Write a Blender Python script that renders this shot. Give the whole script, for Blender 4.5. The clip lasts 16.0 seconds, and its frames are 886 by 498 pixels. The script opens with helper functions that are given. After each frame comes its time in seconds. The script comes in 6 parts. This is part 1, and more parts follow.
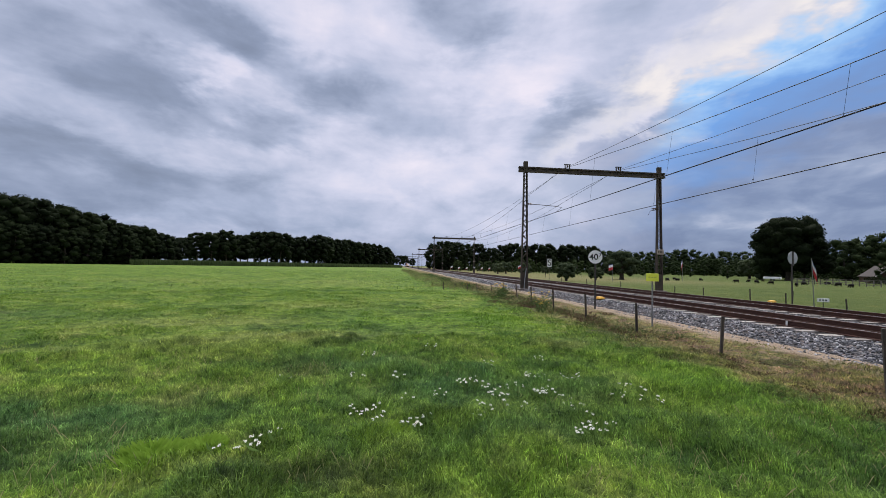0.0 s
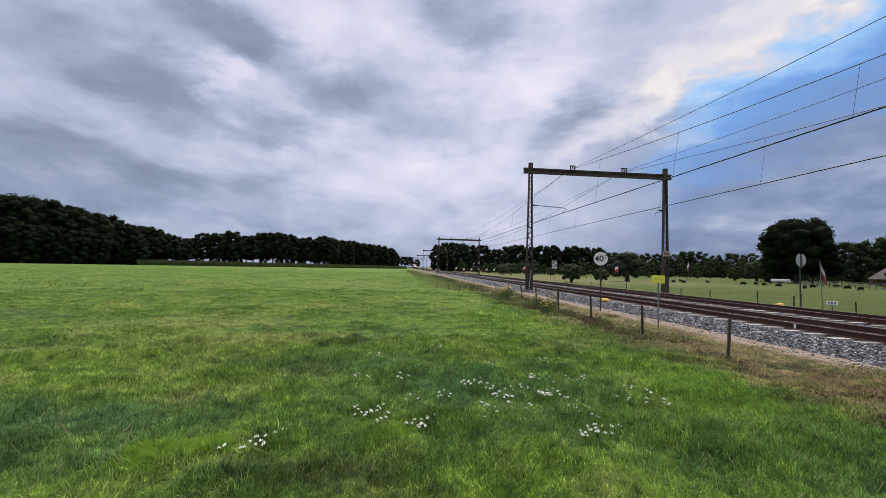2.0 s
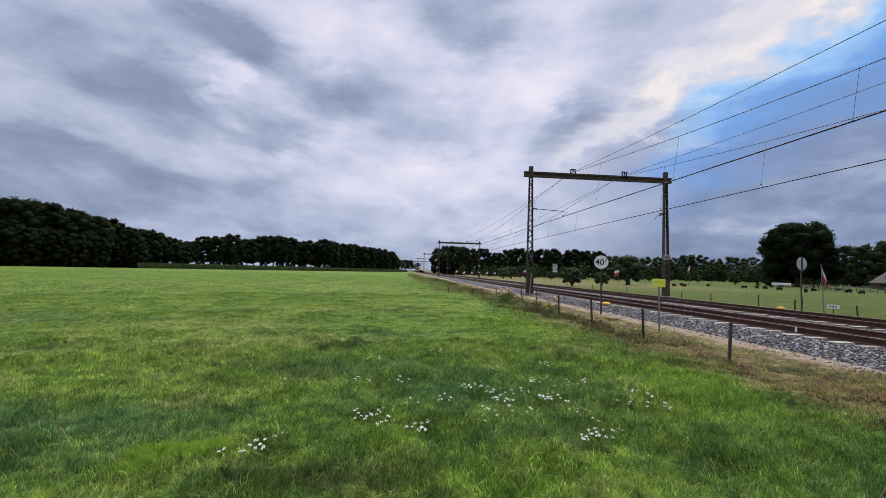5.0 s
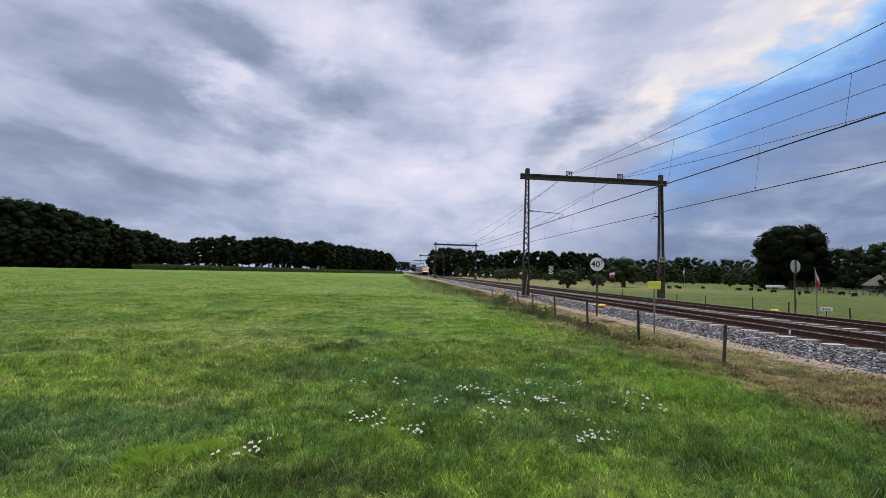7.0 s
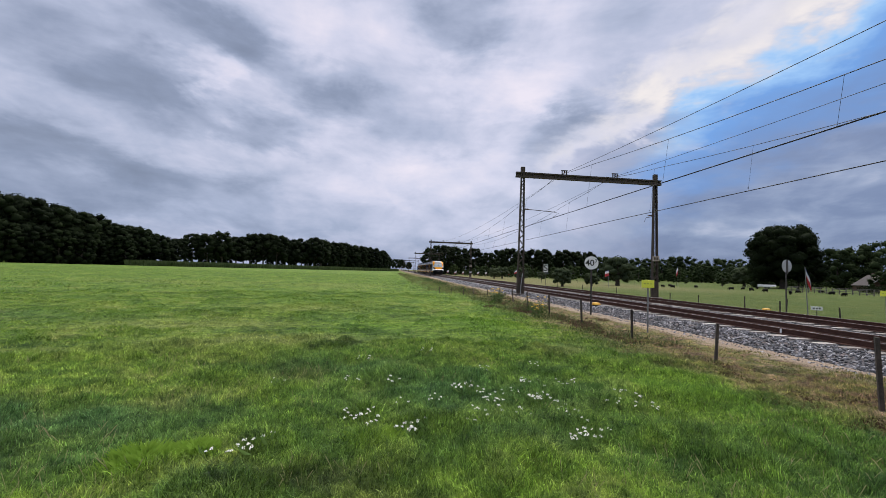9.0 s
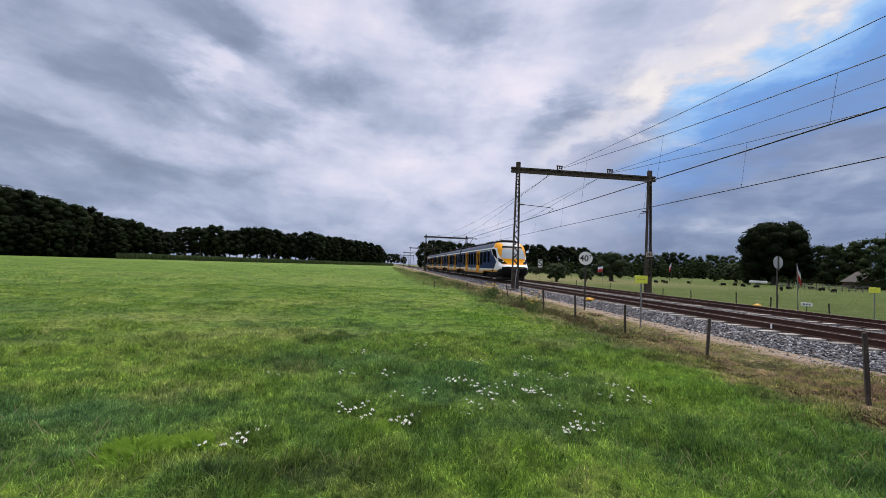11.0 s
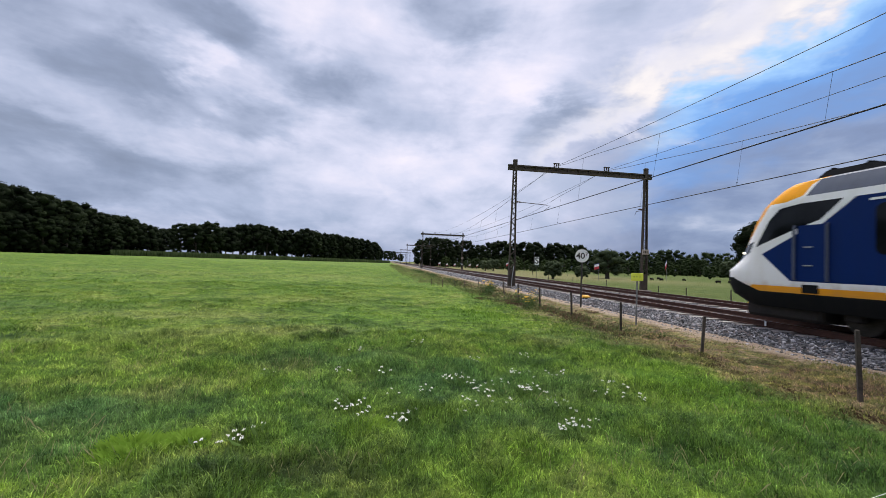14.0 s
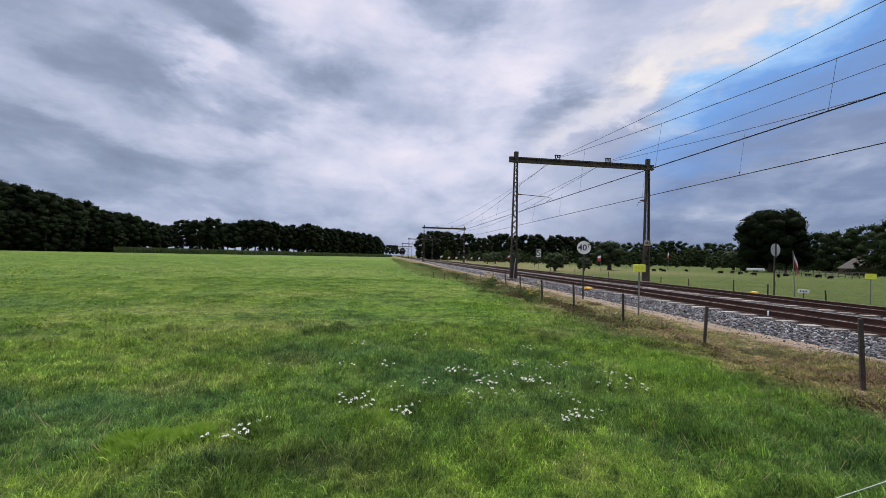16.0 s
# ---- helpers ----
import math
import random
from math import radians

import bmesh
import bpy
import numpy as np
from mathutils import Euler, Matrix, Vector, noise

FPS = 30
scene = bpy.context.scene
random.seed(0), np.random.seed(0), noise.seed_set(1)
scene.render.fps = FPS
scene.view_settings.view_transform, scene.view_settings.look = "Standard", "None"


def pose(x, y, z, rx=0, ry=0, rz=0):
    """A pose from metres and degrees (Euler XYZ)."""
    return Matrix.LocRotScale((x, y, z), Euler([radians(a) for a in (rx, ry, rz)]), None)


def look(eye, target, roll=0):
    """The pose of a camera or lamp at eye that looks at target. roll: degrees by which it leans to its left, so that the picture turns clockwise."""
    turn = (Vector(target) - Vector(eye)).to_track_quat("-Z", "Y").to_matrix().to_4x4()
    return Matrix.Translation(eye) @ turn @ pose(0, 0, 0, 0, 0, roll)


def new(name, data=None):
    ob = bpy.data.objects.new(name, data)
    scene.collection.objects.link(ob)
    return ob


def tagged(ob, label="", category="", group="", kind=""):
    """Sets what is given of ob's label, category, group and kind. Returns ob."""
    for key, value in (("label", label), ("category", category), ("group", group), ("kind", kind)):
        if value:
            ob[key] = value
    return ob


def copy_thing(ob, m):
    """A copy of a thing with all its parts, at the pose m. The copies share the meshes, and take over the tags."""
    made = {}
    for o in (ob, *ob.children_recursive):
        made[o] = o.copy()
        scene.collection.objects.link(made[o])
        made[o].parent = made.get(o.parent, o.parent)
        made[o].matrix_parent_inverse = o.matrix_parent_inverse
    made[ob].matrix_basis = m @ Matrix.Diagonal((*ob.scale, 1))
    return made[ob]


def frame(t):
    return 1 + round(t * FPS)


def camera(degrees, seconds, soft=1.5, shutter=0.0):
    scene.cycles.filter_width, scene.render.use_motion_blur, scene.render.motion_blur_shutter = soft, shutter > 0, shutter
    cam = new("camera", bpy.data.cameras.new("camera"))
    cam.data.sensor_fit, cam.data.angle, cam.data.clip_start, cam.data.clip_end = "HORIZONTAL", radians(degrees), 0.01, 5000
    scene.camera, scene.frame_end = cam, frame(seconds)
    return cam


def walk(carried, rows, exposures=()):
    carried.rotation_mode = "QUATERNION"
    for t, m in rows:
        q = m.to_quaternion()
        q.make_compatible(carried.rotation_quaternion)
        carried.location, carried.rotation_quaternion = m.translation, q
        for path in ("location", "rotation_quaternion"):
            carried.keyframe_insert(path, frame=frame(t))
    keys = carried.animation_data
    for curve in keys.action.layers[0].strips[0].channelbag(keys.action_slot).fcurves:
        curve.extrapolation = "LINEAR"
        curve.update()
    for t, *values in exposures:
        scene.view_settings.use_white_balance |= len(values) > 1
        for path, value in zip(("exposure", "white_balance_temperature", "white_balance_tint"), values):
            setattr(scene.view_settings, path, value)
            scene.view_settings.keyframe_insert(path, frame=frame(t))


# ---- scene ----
# ---- camera ----
EYE = (-10.79, -29.74, 1.29)


def aim(yaw, pitch, roll):
    """Camera pose at the standing point: degrees right of the track's direction, up, and clockwise."""
    return Matrix.Translation(EYE) @ pose(0, 0, 0, 90 + pitch, 0, -yaw) @ pose(0, 0, 0, 0, 0, roll)


PATH = [(0.0, 6.242, 2.421, 1.206), (0.5, 6.100, 2.429, 1.155), (1.0, 5.873, 2.430, 1.239), (1.5, 5.746, 2.490, 1.330),
        (2.0, 5.573, 2.579, 1.387), (2.5, 5.494, 2.650, 1.440), (3.0, 5.456, 2.755, 1.460), (3.5, 5.422, 2.857, 1.455),
        (4.0, 5.401, 2.943, 1.425), (6.5, 5.866, 3.198, 1.524), (7.0, 6.009, 3.305, 1.560), (7.5, 6.176, 3.410, 1.610),
        (8.0, 6.371, 3.390, 1.720), (8.5, 6.532, 3.270, 1.760), (9.0, 6.694, 3.016, 1.861), (11.5, 7.616, 2.247, 2.203),
        (12.0, 7.793, 2.216, 2.285), (12.5, 7.880, 2.170, 2.290), (13.0, 7.905, 2.110, 2.300), (13.5, 7.892, 2.050, 2.280),
        (14.0, 7.889, 1.947, 2.215), (14.5, 7.840, 1.800, 2.075), (15.0, 7.745, 1.570, 1.910), (15.5, 7.690, 1.293, 1.728),
        (16.0, 7.680, 1.020, 1.552)]
cam = camera(94.38, 16.0, soft=0.5, shutter=0.08)
walk(cam, [(t, aim(a, b, c)) for t, a, b, c in PATH],
     exposures=[(0.0, 0.42), (11.0, 0.41), (12.5, 0.51), (14.0, 0.57), (15.0, 0.48), (16.0, 0.42)])

# ---- light: a cloudy evening sky with one bright break, and a soft low sun behind it ----
SUN_AZ, SUN_EL = 40.0, 64.0


def nd(tree, kind, *links, **values):
    """A shader node with its settings; links are (socket, source)."""
    n = tree.nodes.new(kind)
    for k, v in values.items():
        setattr(n, k, v)
    for s, src in links:
        if hasattr(src, "links") or isinstance(src, bpy.types.NodeSocket):
            tree.links.new(src, n.inputs[s])
        else:
            n.inputs[s].default_value = src
    return n


def mathn(tree, op, a, b=0.0, clamp=False):
    return nd(tree, "ShaderNodeMath", (0, a), (1, b), operation=op, use_clamp=clamp).outputs[0]


def ramp(tree, fac, stops, interp="LINEAR"):
    n = nd(tree, "ShaderNodeValToRGB", (0, fac))
    n.color_ramp.interpolation = interp
    els = n.color_ramp.elements
    while len(els) < len(stops):
        els.new(0.5)
    for e, (p, c) in zip(els, stops):
        e.position, e.color = p, (*c, 1) if len(c) == 3 else c
    return n.outputs[0]


def mix(tree, fac, a, b, blend="MIX"):
    n = tree.nodes.new("ShaderNodeMix")
    n.data_type, n.blend_type = "RGBA", blend
    for s, v in ((0, fac), (6, a), (7, b)):
        if isinstance(v, bpy.types.NodeSocket):
            tree.links.new(v, n.inputs[s])
        else:
            n.inputs[s].default_value = v if s == 0 else (*v, 1)
    return n.outputs[2]


def noisen(tree, vec, scale, detail=4.0, rough=0.55, distortion=0.0):
    return nd(tree, "ShaderNodeTexNoise", ("Vector", vec), ("Scale", scale), ("Detail", detail), ("Roughness", rough),
              ("Distortion", distortion)).outputs[0]


def lobe(tree, vec, x, y, a, b, turn=0.0, soft=0.0):
    """One in the middle of an ellipse on a plane of places or directions, falling smoothly to zero at its edge."""
    m = nd(tree, "ShaderNodeMapping", ("Vector", vec), ("Location", (x, y, 0)), ("Rotation", (0, 0, radians(turn))), ("Scale", (a, b, 1)), vector_type="TEXTURE").outputs[0]
    r = nd(tree, "ShaderNodeVectorMath", (0, m), operation="LENGTH").outputs["Value"]
    return nd(tree, "ShaderNodeMapRange", ("Value", r), (1, soft), (2, 1.0), (3, 1.0), (4, 0.0), interpolation_type="SMOOTHSTEP").outputs[0]


def span(tree, value, a, b, lo=0.0, hi=1.0):
    return nd(tree, "ShaderNodeMapRange", ("Value", value), (1, a), (2, b), (3, lo), (4, hi), interpolation_type="SMOOTHSTEP").outputs[0]


# clouds by compass (degrees right of the track's direction), height over the horizon, half widths, turn and weight
CLOUDS = [(-21.5, 26.8, 7.0, 4.0, 0, 0.34), (-9.5, 21.8, 9.5, 3.6, -8, 0.36), (-16.5, 16.2, 7.5, 2.6, 0, 0.30), (8.5, 32.3, 8.0, 4.2, 0, 0.30),
          (-29.0, 18.0, 9.0, 5.0, 0, 0.26), (-36.6, 21.5, 14.0, 6.0, 0, 0.24), (22.0, 19.0, 6.5, 3.2, 15, 0.30), (-39.0, 11.0, 12.0, 3.4, 0, 0.34), (-40.0, 6.0, 14.0, 3.0, 0, 0.22),
          (-27.0, 9.0, 16.0, 3.0, 0, 0.26), (-20.0, 5.5, 20.0, 2.2, 0, 0.14), (-12.0, 31.0, 12.0, 5.0, 0, -0.16), (14.0, 24.0, 10.0, 4.0, 0, -0.30),
          (4.0, 13.0, 16.0, 4.0, 0, -0.24), (-24.5, 22.0, 5.0, 2.5, 0, -0.30), (20.0, 28.0, 9.0, 6.0, 0, -0.16), (12.0, 6.0, 12.0, 2.6, 0, -0.14)]


def make_world():
    world = bpy.data.worlds.new("sky")
    scene.world = world
    world.use_nodes = True
    t = world.node_tree
    t.nodes.clear()
    d = nd(t, "ShaderNodeTexCoord").outputs["Generated"]
    sky = nd(t, "ShaderNodeTexSky", sky_type="NISHITA", sun_disc=False, sun_elevation=radians(SUN_EL),
             sun_rotation=radians(SUN_AZ)).outputs[0]
    xyz = nd(t, "ShaderNodeSeparateXYZ", (0, d)).outputs
    # compass and height of each direction, in degrees, pulled about by the wind
    az = mathn(t, "MULTIPLY", mathn(t, "ARCTAN2", xyz[0], xyz[1]), 57.2958)
    el = mathn(t, "MULTIPLY", mathn(t, "ARCSINE", xyz[2]), 57.2958)
    tall = nd(t, "ShaderNodeMapping", ("Vector", d), ("Scale", (1.0, 1.0, 2.2))).outputs[0]
    pull = noisen(t, tall, 3.6, 5.0, 0.6, 0.3)
    pull2 = noisen(t, nd(t, "ShaderNodeMapping", ("Vector", tall), ("Location", (5.2, 1.3, 2.7))).outputs[0], 4.6, 5.0, 0.6, 0.3)
    az = mathn(t, "ADD", az, mathn(t, "MULTIPLY", mathn(t, "SUBTRACT", pull, 0.5), 22.0))
    el = mathn(t, "ADD", el, mathn(t, "MULTIPLY", mathn(t, "SUBTRACT", pull2, 0.5), 12.0))
    v = nd(t, "ShaderNodeCombineXYZ", (0, az), (1, el), (2, 0.0)).outputs[0]
    lift = mathn(t, "ADD", mathn(t, "MAXIMUM", xyz[2], 0.0), 0.42)
    flat = nd(t, "ShaderNodeCombineXYZ", (0, mathn(t, "DIVIDE", xyz[0], lift)), (1, mathn(t, "DIVIDE", xyz[1], lift)), (2, 0.0)).outputs[0]
    stretch = nd(t, "ShaderNodeMapping", ("Vector", flat), ("Rotation", (0, 0, radians(-58))), ("Scale", (1.0, 0.8, 1.0))).outputs[0]
    fine = noisen(t, stretch, 4.2, 6.0, 0.55, 0.3)
    wisp = noisen(t, nd(t, "ShaderNodeMapping", ("Vector", d), ("Scale", (1.0, 1.0, 3.0))).outputs[0], 5.0, 5.0, 0.56, 0.3)
    # how thick the deck is
    dens = 0.36
    for x, y, a, b, turn, w in CLOUDS:
        dens = mathn(t, "ADD", mathn(t, "MULTIPLY", lobe(t, v, x, y, a * 1.35, b * 1.35, turn), w), dens)
    dens = mathn(t, "ADD", dens, mathn(t, "MULTIPLY", mathn(t, "SUBTRACT", fine, 0.5), 0.55))
    dens = mathn(t, "ADD", dens, mathn(t, "MULTIPLY", mathn(t, "SUBTRACT", wisp, 0.5), 0.55))
    deck = ramp(t, dens, SKY_DECK)
    # the break: a pale warm edge, then blue, then slate cloud again lower down
    s = mathn(t, "SUBTRACT", el, mathn(t, "ADD", mathn(t, "MULTIPLY", az, 0.475), 2.7))
    s = mathn(t, "ADD", s, mathn(t, "MULTIPLY", mathn(t, "SUBTRACT", wisp, 0.5), 7.0))
    glow = mathn(t, "MULTIPLY", mathn(t, "MULTIPLY", span(t, s, -1.2, 1.6), span(t, s, 1.8, 7.0, 1.0, 0.0)), mathn(t, "MULTIPLY", span(t, az, 18.0, 33.0), span(t, az, 52.0, 66.0, 1.0, 0.0)))
    deck = mix(t, mathn(t, "MULTIPLY", glow, span(t, fine, 0.34, 0.60, 0.42, 0.95)), deck, (0.68, 0.63, 0.61))
    slate = ramp(t, mathn(t, "ADD", mathn(t, "MULTIPLY", wisp, 0.65), mathn(t, "MULTIPLY", fine, 0.35)),
                 [(0.36, (0.13, 0.168, 0.28)), (0.47, (0.158, 0.20, 0.32)), (0.57, (0.235, 0.28, 0.40)), (0.68, (0.42, 0.44, 0.54))])
    blue = ramp(t, nd(t, "ShaderNodeMapRange", ("Value", s), (1, -16.0), (2, 1.0)).outputs[0],
                [(0.0, (0.15, 0.20, 0.34)), (0.40, (0.125, 0.22, 0.44)), (0.66, (0.125, 0.265, 0.56)), (0.84, (0.24, 0.41, 0.67)), (0.95, (0.44, 0.56, 0.70))])
    veil = mathn(t, "MAXIMUM", span(t, s, -9.0, -16.0), mathn(t, "MULTIPLY", span(t, wisp, 0.56, 0.74), 0.55))
    veil = mathn(t, "MAXIMUM", veil, span(t, az, 38.0, 30.0))
    right = mix(t, veil, blue, slate)
    side = mathn(t, "MULTIPLY", mathn(t, "MULTIPLY", span(t, s, 0.6, -1.4), span(t, az, 20.0, 39.0)), span(t, az, 80.0, 120.0, 1.0, 0.0))
    cloud = mix(t, side, deck, right)
    low = ramp(t, xyz[2], [(0.0, (0.62, 0.68, 0.78)), (0.08, (0.80, 0.84, 0.90)), (0.20, (1.0, 1.0, 1.0))])
    cloud = mix(t, 1.0, cloud, low, "MULTIPLY")
    bg1 = nd(t, "ShaderNodeBackground", (0, sky), (1, 0.10)).outputs[0]
    bg2 = nd(t, "ShaderNodeBackground", (0, cloud), (1, SKY_LEVEL)).outputs[0]
    out = nd(t, "ShaderNodeMixShader", (0, 0.94), (1, bg1), (2, bg2)).outputs[0]
    nd(t, "ShaderNodeOutputWorld", (0, out))


SKY_LEVEL = 1.05
SKY_DECK = [(0.02, (0.63, 0.59, 0.665)), (0.25, (0.48, 0.488, 0.60)), (0.46, (0.325, 0.36, 0.475)), (0.68, (0.205, 0.24, 0.335)), (0.95, (0.135, 0.16, 0.225))]
make_world()
sun = new("sun", bpy.data.lights.new("sun", "SUN"))
sun.data.energy, sun.data.angle, sun.data.color = 3.15, radians(60), (1.0, 0.96, 0.90)
sun.matrix_world = look((0, 0, 50), (-math.sin(radians(SUN_AZ)) * 50, -math.cos(radians(SUN_AZ)) * 50, 50 - 50 * math.tan(radians(SUN_EL))))

# ---- materials ----


def material(name):
    m = bpy.data.materials.new(name)
    m.use_nodes = True
    t = m.node_tree
    return m, t, t.nodes["Principled BSDF"]


def surface(name, dark, light, scale=6.0, rough=0.7, metal=0.0, bump=0.15, grain=60.0, spread=0.0, coat=0.0):
    """A worn surface: two tones by noise at two scales, fine relief, and a little difference from piece to piece."""
    m, t, b = material(name)
    co = nd(t, "ShaderNodeTexCoord").outputs["Object"]
    big, small = noisen(t, co, scale, 5.0, 0.6), noisen(t, co, grain, 3.0, 0.6)
    f = mathn(t, "ADD", mathn(t, "MULTIPLY", big, 0.7), mathn(t, "MULTIPLY", small, 0.3))
    if spread:
        rnd = nd(t, "ShaderNodeObjectInfo").outputs["Random"]
        f = mathn(t, "ADD", f, mathn(t, "MULTIPLY", mathn(t, "SUBTRACT", rnd, 0.5), spread))
    c = ramp(t, f, [(0.36, dark), (0.64, light)])
    t.links.new(c, b.inputs["Base Color"])
    r = mathn(t, "ADD", mathn(t, "MULTIPLY", mathn(t, "SUBTRACT", big, 0.5), 0.3), rough, True)
    t.links.new(r, b.inputs["Roughness"])
    b.inputs["Metallic"].default_value = metal
    b.inputs["Coat Weight"].default_value = coat
    bp = nd(t, "ShaderNodeBump", ("Height", small), ("Strength", bump), ("Distance", 0.02)).outputs[0]
    t.links.new(bp, b.inputs["Normal"])
    return m


def grass_colour(t, island=0.0):
    """Greens of the meadow by place: broad mown patches, small tufts, and the dry brown verge along the fence."""
    pos = nd(t, "ShaderNodeNewGeometry").outputs["Position"]
    xyz = nd(t, "ShaderNodeSeparateXYZ", (0, pos)).outputs
    wide = nd(t, "ShaderNodeMapping", ("Vector", pos), ("Scale", (0.22, 0.18, 0.2))).outputs[0]
    n1 = noisen(t, wide, 1.6, 5.0, 0.62, 0.7)
    n2 = noisen(t, pos, 1.5, 5.0, 0.62, 0.5)
    n3 = noisen(t, pos, 9.0, 3.0, 0.6)
    f = mathn(t, "ADD", mathn(t, "ADD", mathn(t, "MULTIPLY", n1, 0.45), mathn(t, "MULTIPLY", n2, 0.40)), mathn(t, "MULTIPLY", n3, 0.15))
    green = ramp(t, f, [(0.37, G_DARK), (0.455, G_MID), (0.54, G_LIGHT), (0.63, G_DRY)])
    # drifts of other swards: lush dark, pale seeding, fresh and half dry, with ragged edges
    jig = nd(t, "ShaderNodeTexNoise", ("Vector", pos), ("Scale", 0.8), ("Detail", 5.0), ("Roughness", 0.65)).outputs["Color"]
    jig = nd(t, "ShaderNodeVectorMath", (0, nd(t, "ShaderNodeVectorMath", (0, jig), (1, (0.5, 0.5, 0.5)), operation="SUBTRACT").outputs[0]), (1, (3.2, 3.2, 0.0)), operation="MULTIPLY").outputs[0]
    spot = nd(t, "ShaderNodeVectorMath", (0, nd(t, "ShaderNodeVectorMath", (0, pos), (1, jig), operation="ADD").outputs[0]), (1, (1, 1, 0)), operation="MULTIPLY").outputs[0]
    for x, y, a, b, turn, w, tone in DRIFTS:
        green = mix(t, mathn(t, "MULTIPLY", lobe(t, spot, x, y, a, b, turn), w), green, tone)
    dry = ramp(t, mathn(t, "ADD", mathn(t, "MULTIPLY", n2, 0.7), mathn(t, "MULTIPLY", n3, 0.3)),
               [(0.35, (0.085, 0.06, 0.04)), (0.44, (0.23, 0.155, 0.098)), (0.48, (0.19, 0.165, 0.060)), (0.53, (0.17, 0.185, 0.052)), (0.565, (0.25, 0.20, 0.10)), (0.62, (0.33, 0.24, 0.15)), (0.72, (0.42, 0.33, 0.22))])
    # single plants and leaf clumps, a hand to a forearm wide, shaded gaps painted in
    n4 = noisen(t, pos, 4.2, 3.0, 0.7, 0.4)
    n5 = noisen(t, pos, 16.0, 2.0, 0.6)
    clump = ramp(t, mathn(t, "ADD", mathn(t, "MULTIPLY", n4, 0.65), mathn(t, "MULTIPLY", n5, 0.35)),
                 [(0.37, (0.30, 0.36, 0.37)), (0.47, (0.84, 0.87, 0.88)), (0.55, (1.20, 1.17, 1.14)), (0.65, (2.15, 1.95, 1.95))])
    # tussock shadows painted into the colour as darker patches about a metre wide
    tussock_shade = ramp(t, noisen(t, pos, 0.85, 4.0, 0.62, 0.4), [(0.38, (0.55, 0.60, 0.58)), (0.45, (1.0, 1.0, 1.0)), (0.60, (1.0, 1.0, 1.0)), (0.68, (1.25, 1.2, 1.2))])
    clump = mix(t, 1.0, clump, tussock_shade, "MULTIPLY")
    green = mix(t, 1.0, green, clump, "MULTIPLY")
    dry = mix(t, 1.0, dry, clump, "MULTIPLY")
    edge = mathn(t, "ADD", xyz[0], mathn(t, "MULTIPLY", mathn(t, "SUBTRACT", n2, 0.5), 3.0))
    left = nd(t, "ShaderNodeMapRange", ("Value", edge), (1, -5.7), (2, -4.4)).outputs[0]
    right = nd(t, "ShaderNodeMapRange", ("Value", edge), (1, 9.5), (2, 13.0), (3, 1.0), (4, 0.0)).outputs[0]
    verge = mathn(t, "MULTIPLY", left, right)
    c = mix(t, verge, green, dry)
    # pasture beyond the railway, grazed short and paler
    far = nd(t, "ShaderNodeMapRange", ("Value", xyz[0]), (1, 11.0), (2, 16.0)).outputs[0]
    past = ramp(t, f, [(0.36, (0.058, 0.092, 0.016)), (0.52, (0.086, 0.124, 0.022)), (0.64, (0.15, 0.155, 0.044))])
    hay = mathn(t, "MULTIPLY", nd(t, "ShaderNodeMapRange", ("Value", xyz[1]), (1, 28.0), (2, 55.0)).outputs[0],
                nd(t, "ShaderNodeMapRange", ("Value", xyz[0]), (1, 45.0), (2, 75.0), (3, 0.6), (4, 0.0)).outputs[0])
    past = mix(t, hay, past, (0.235, 0.21, 0.095))
    c = mix(t, far, c, past)
    if island:
        rnd = nd(t, "ShaderNodeNewGeometry").outputs["Random Per Island"]
        c = mix(t, 1.0, c, ramp(t, rnd, [(p, [1.12 + (q - 1.12) * island for q in k]) for p, k in ((0.0, (0.34, 0.40, 0.38)), (0.5, (1.12, 1.14, 1.12)), (0.90, (1.75, 1.72, 1.75)), (1.0, (3.2, 2.95, 3.5)))]), "MULTIPLY")
    return c, n3, n2, xyz


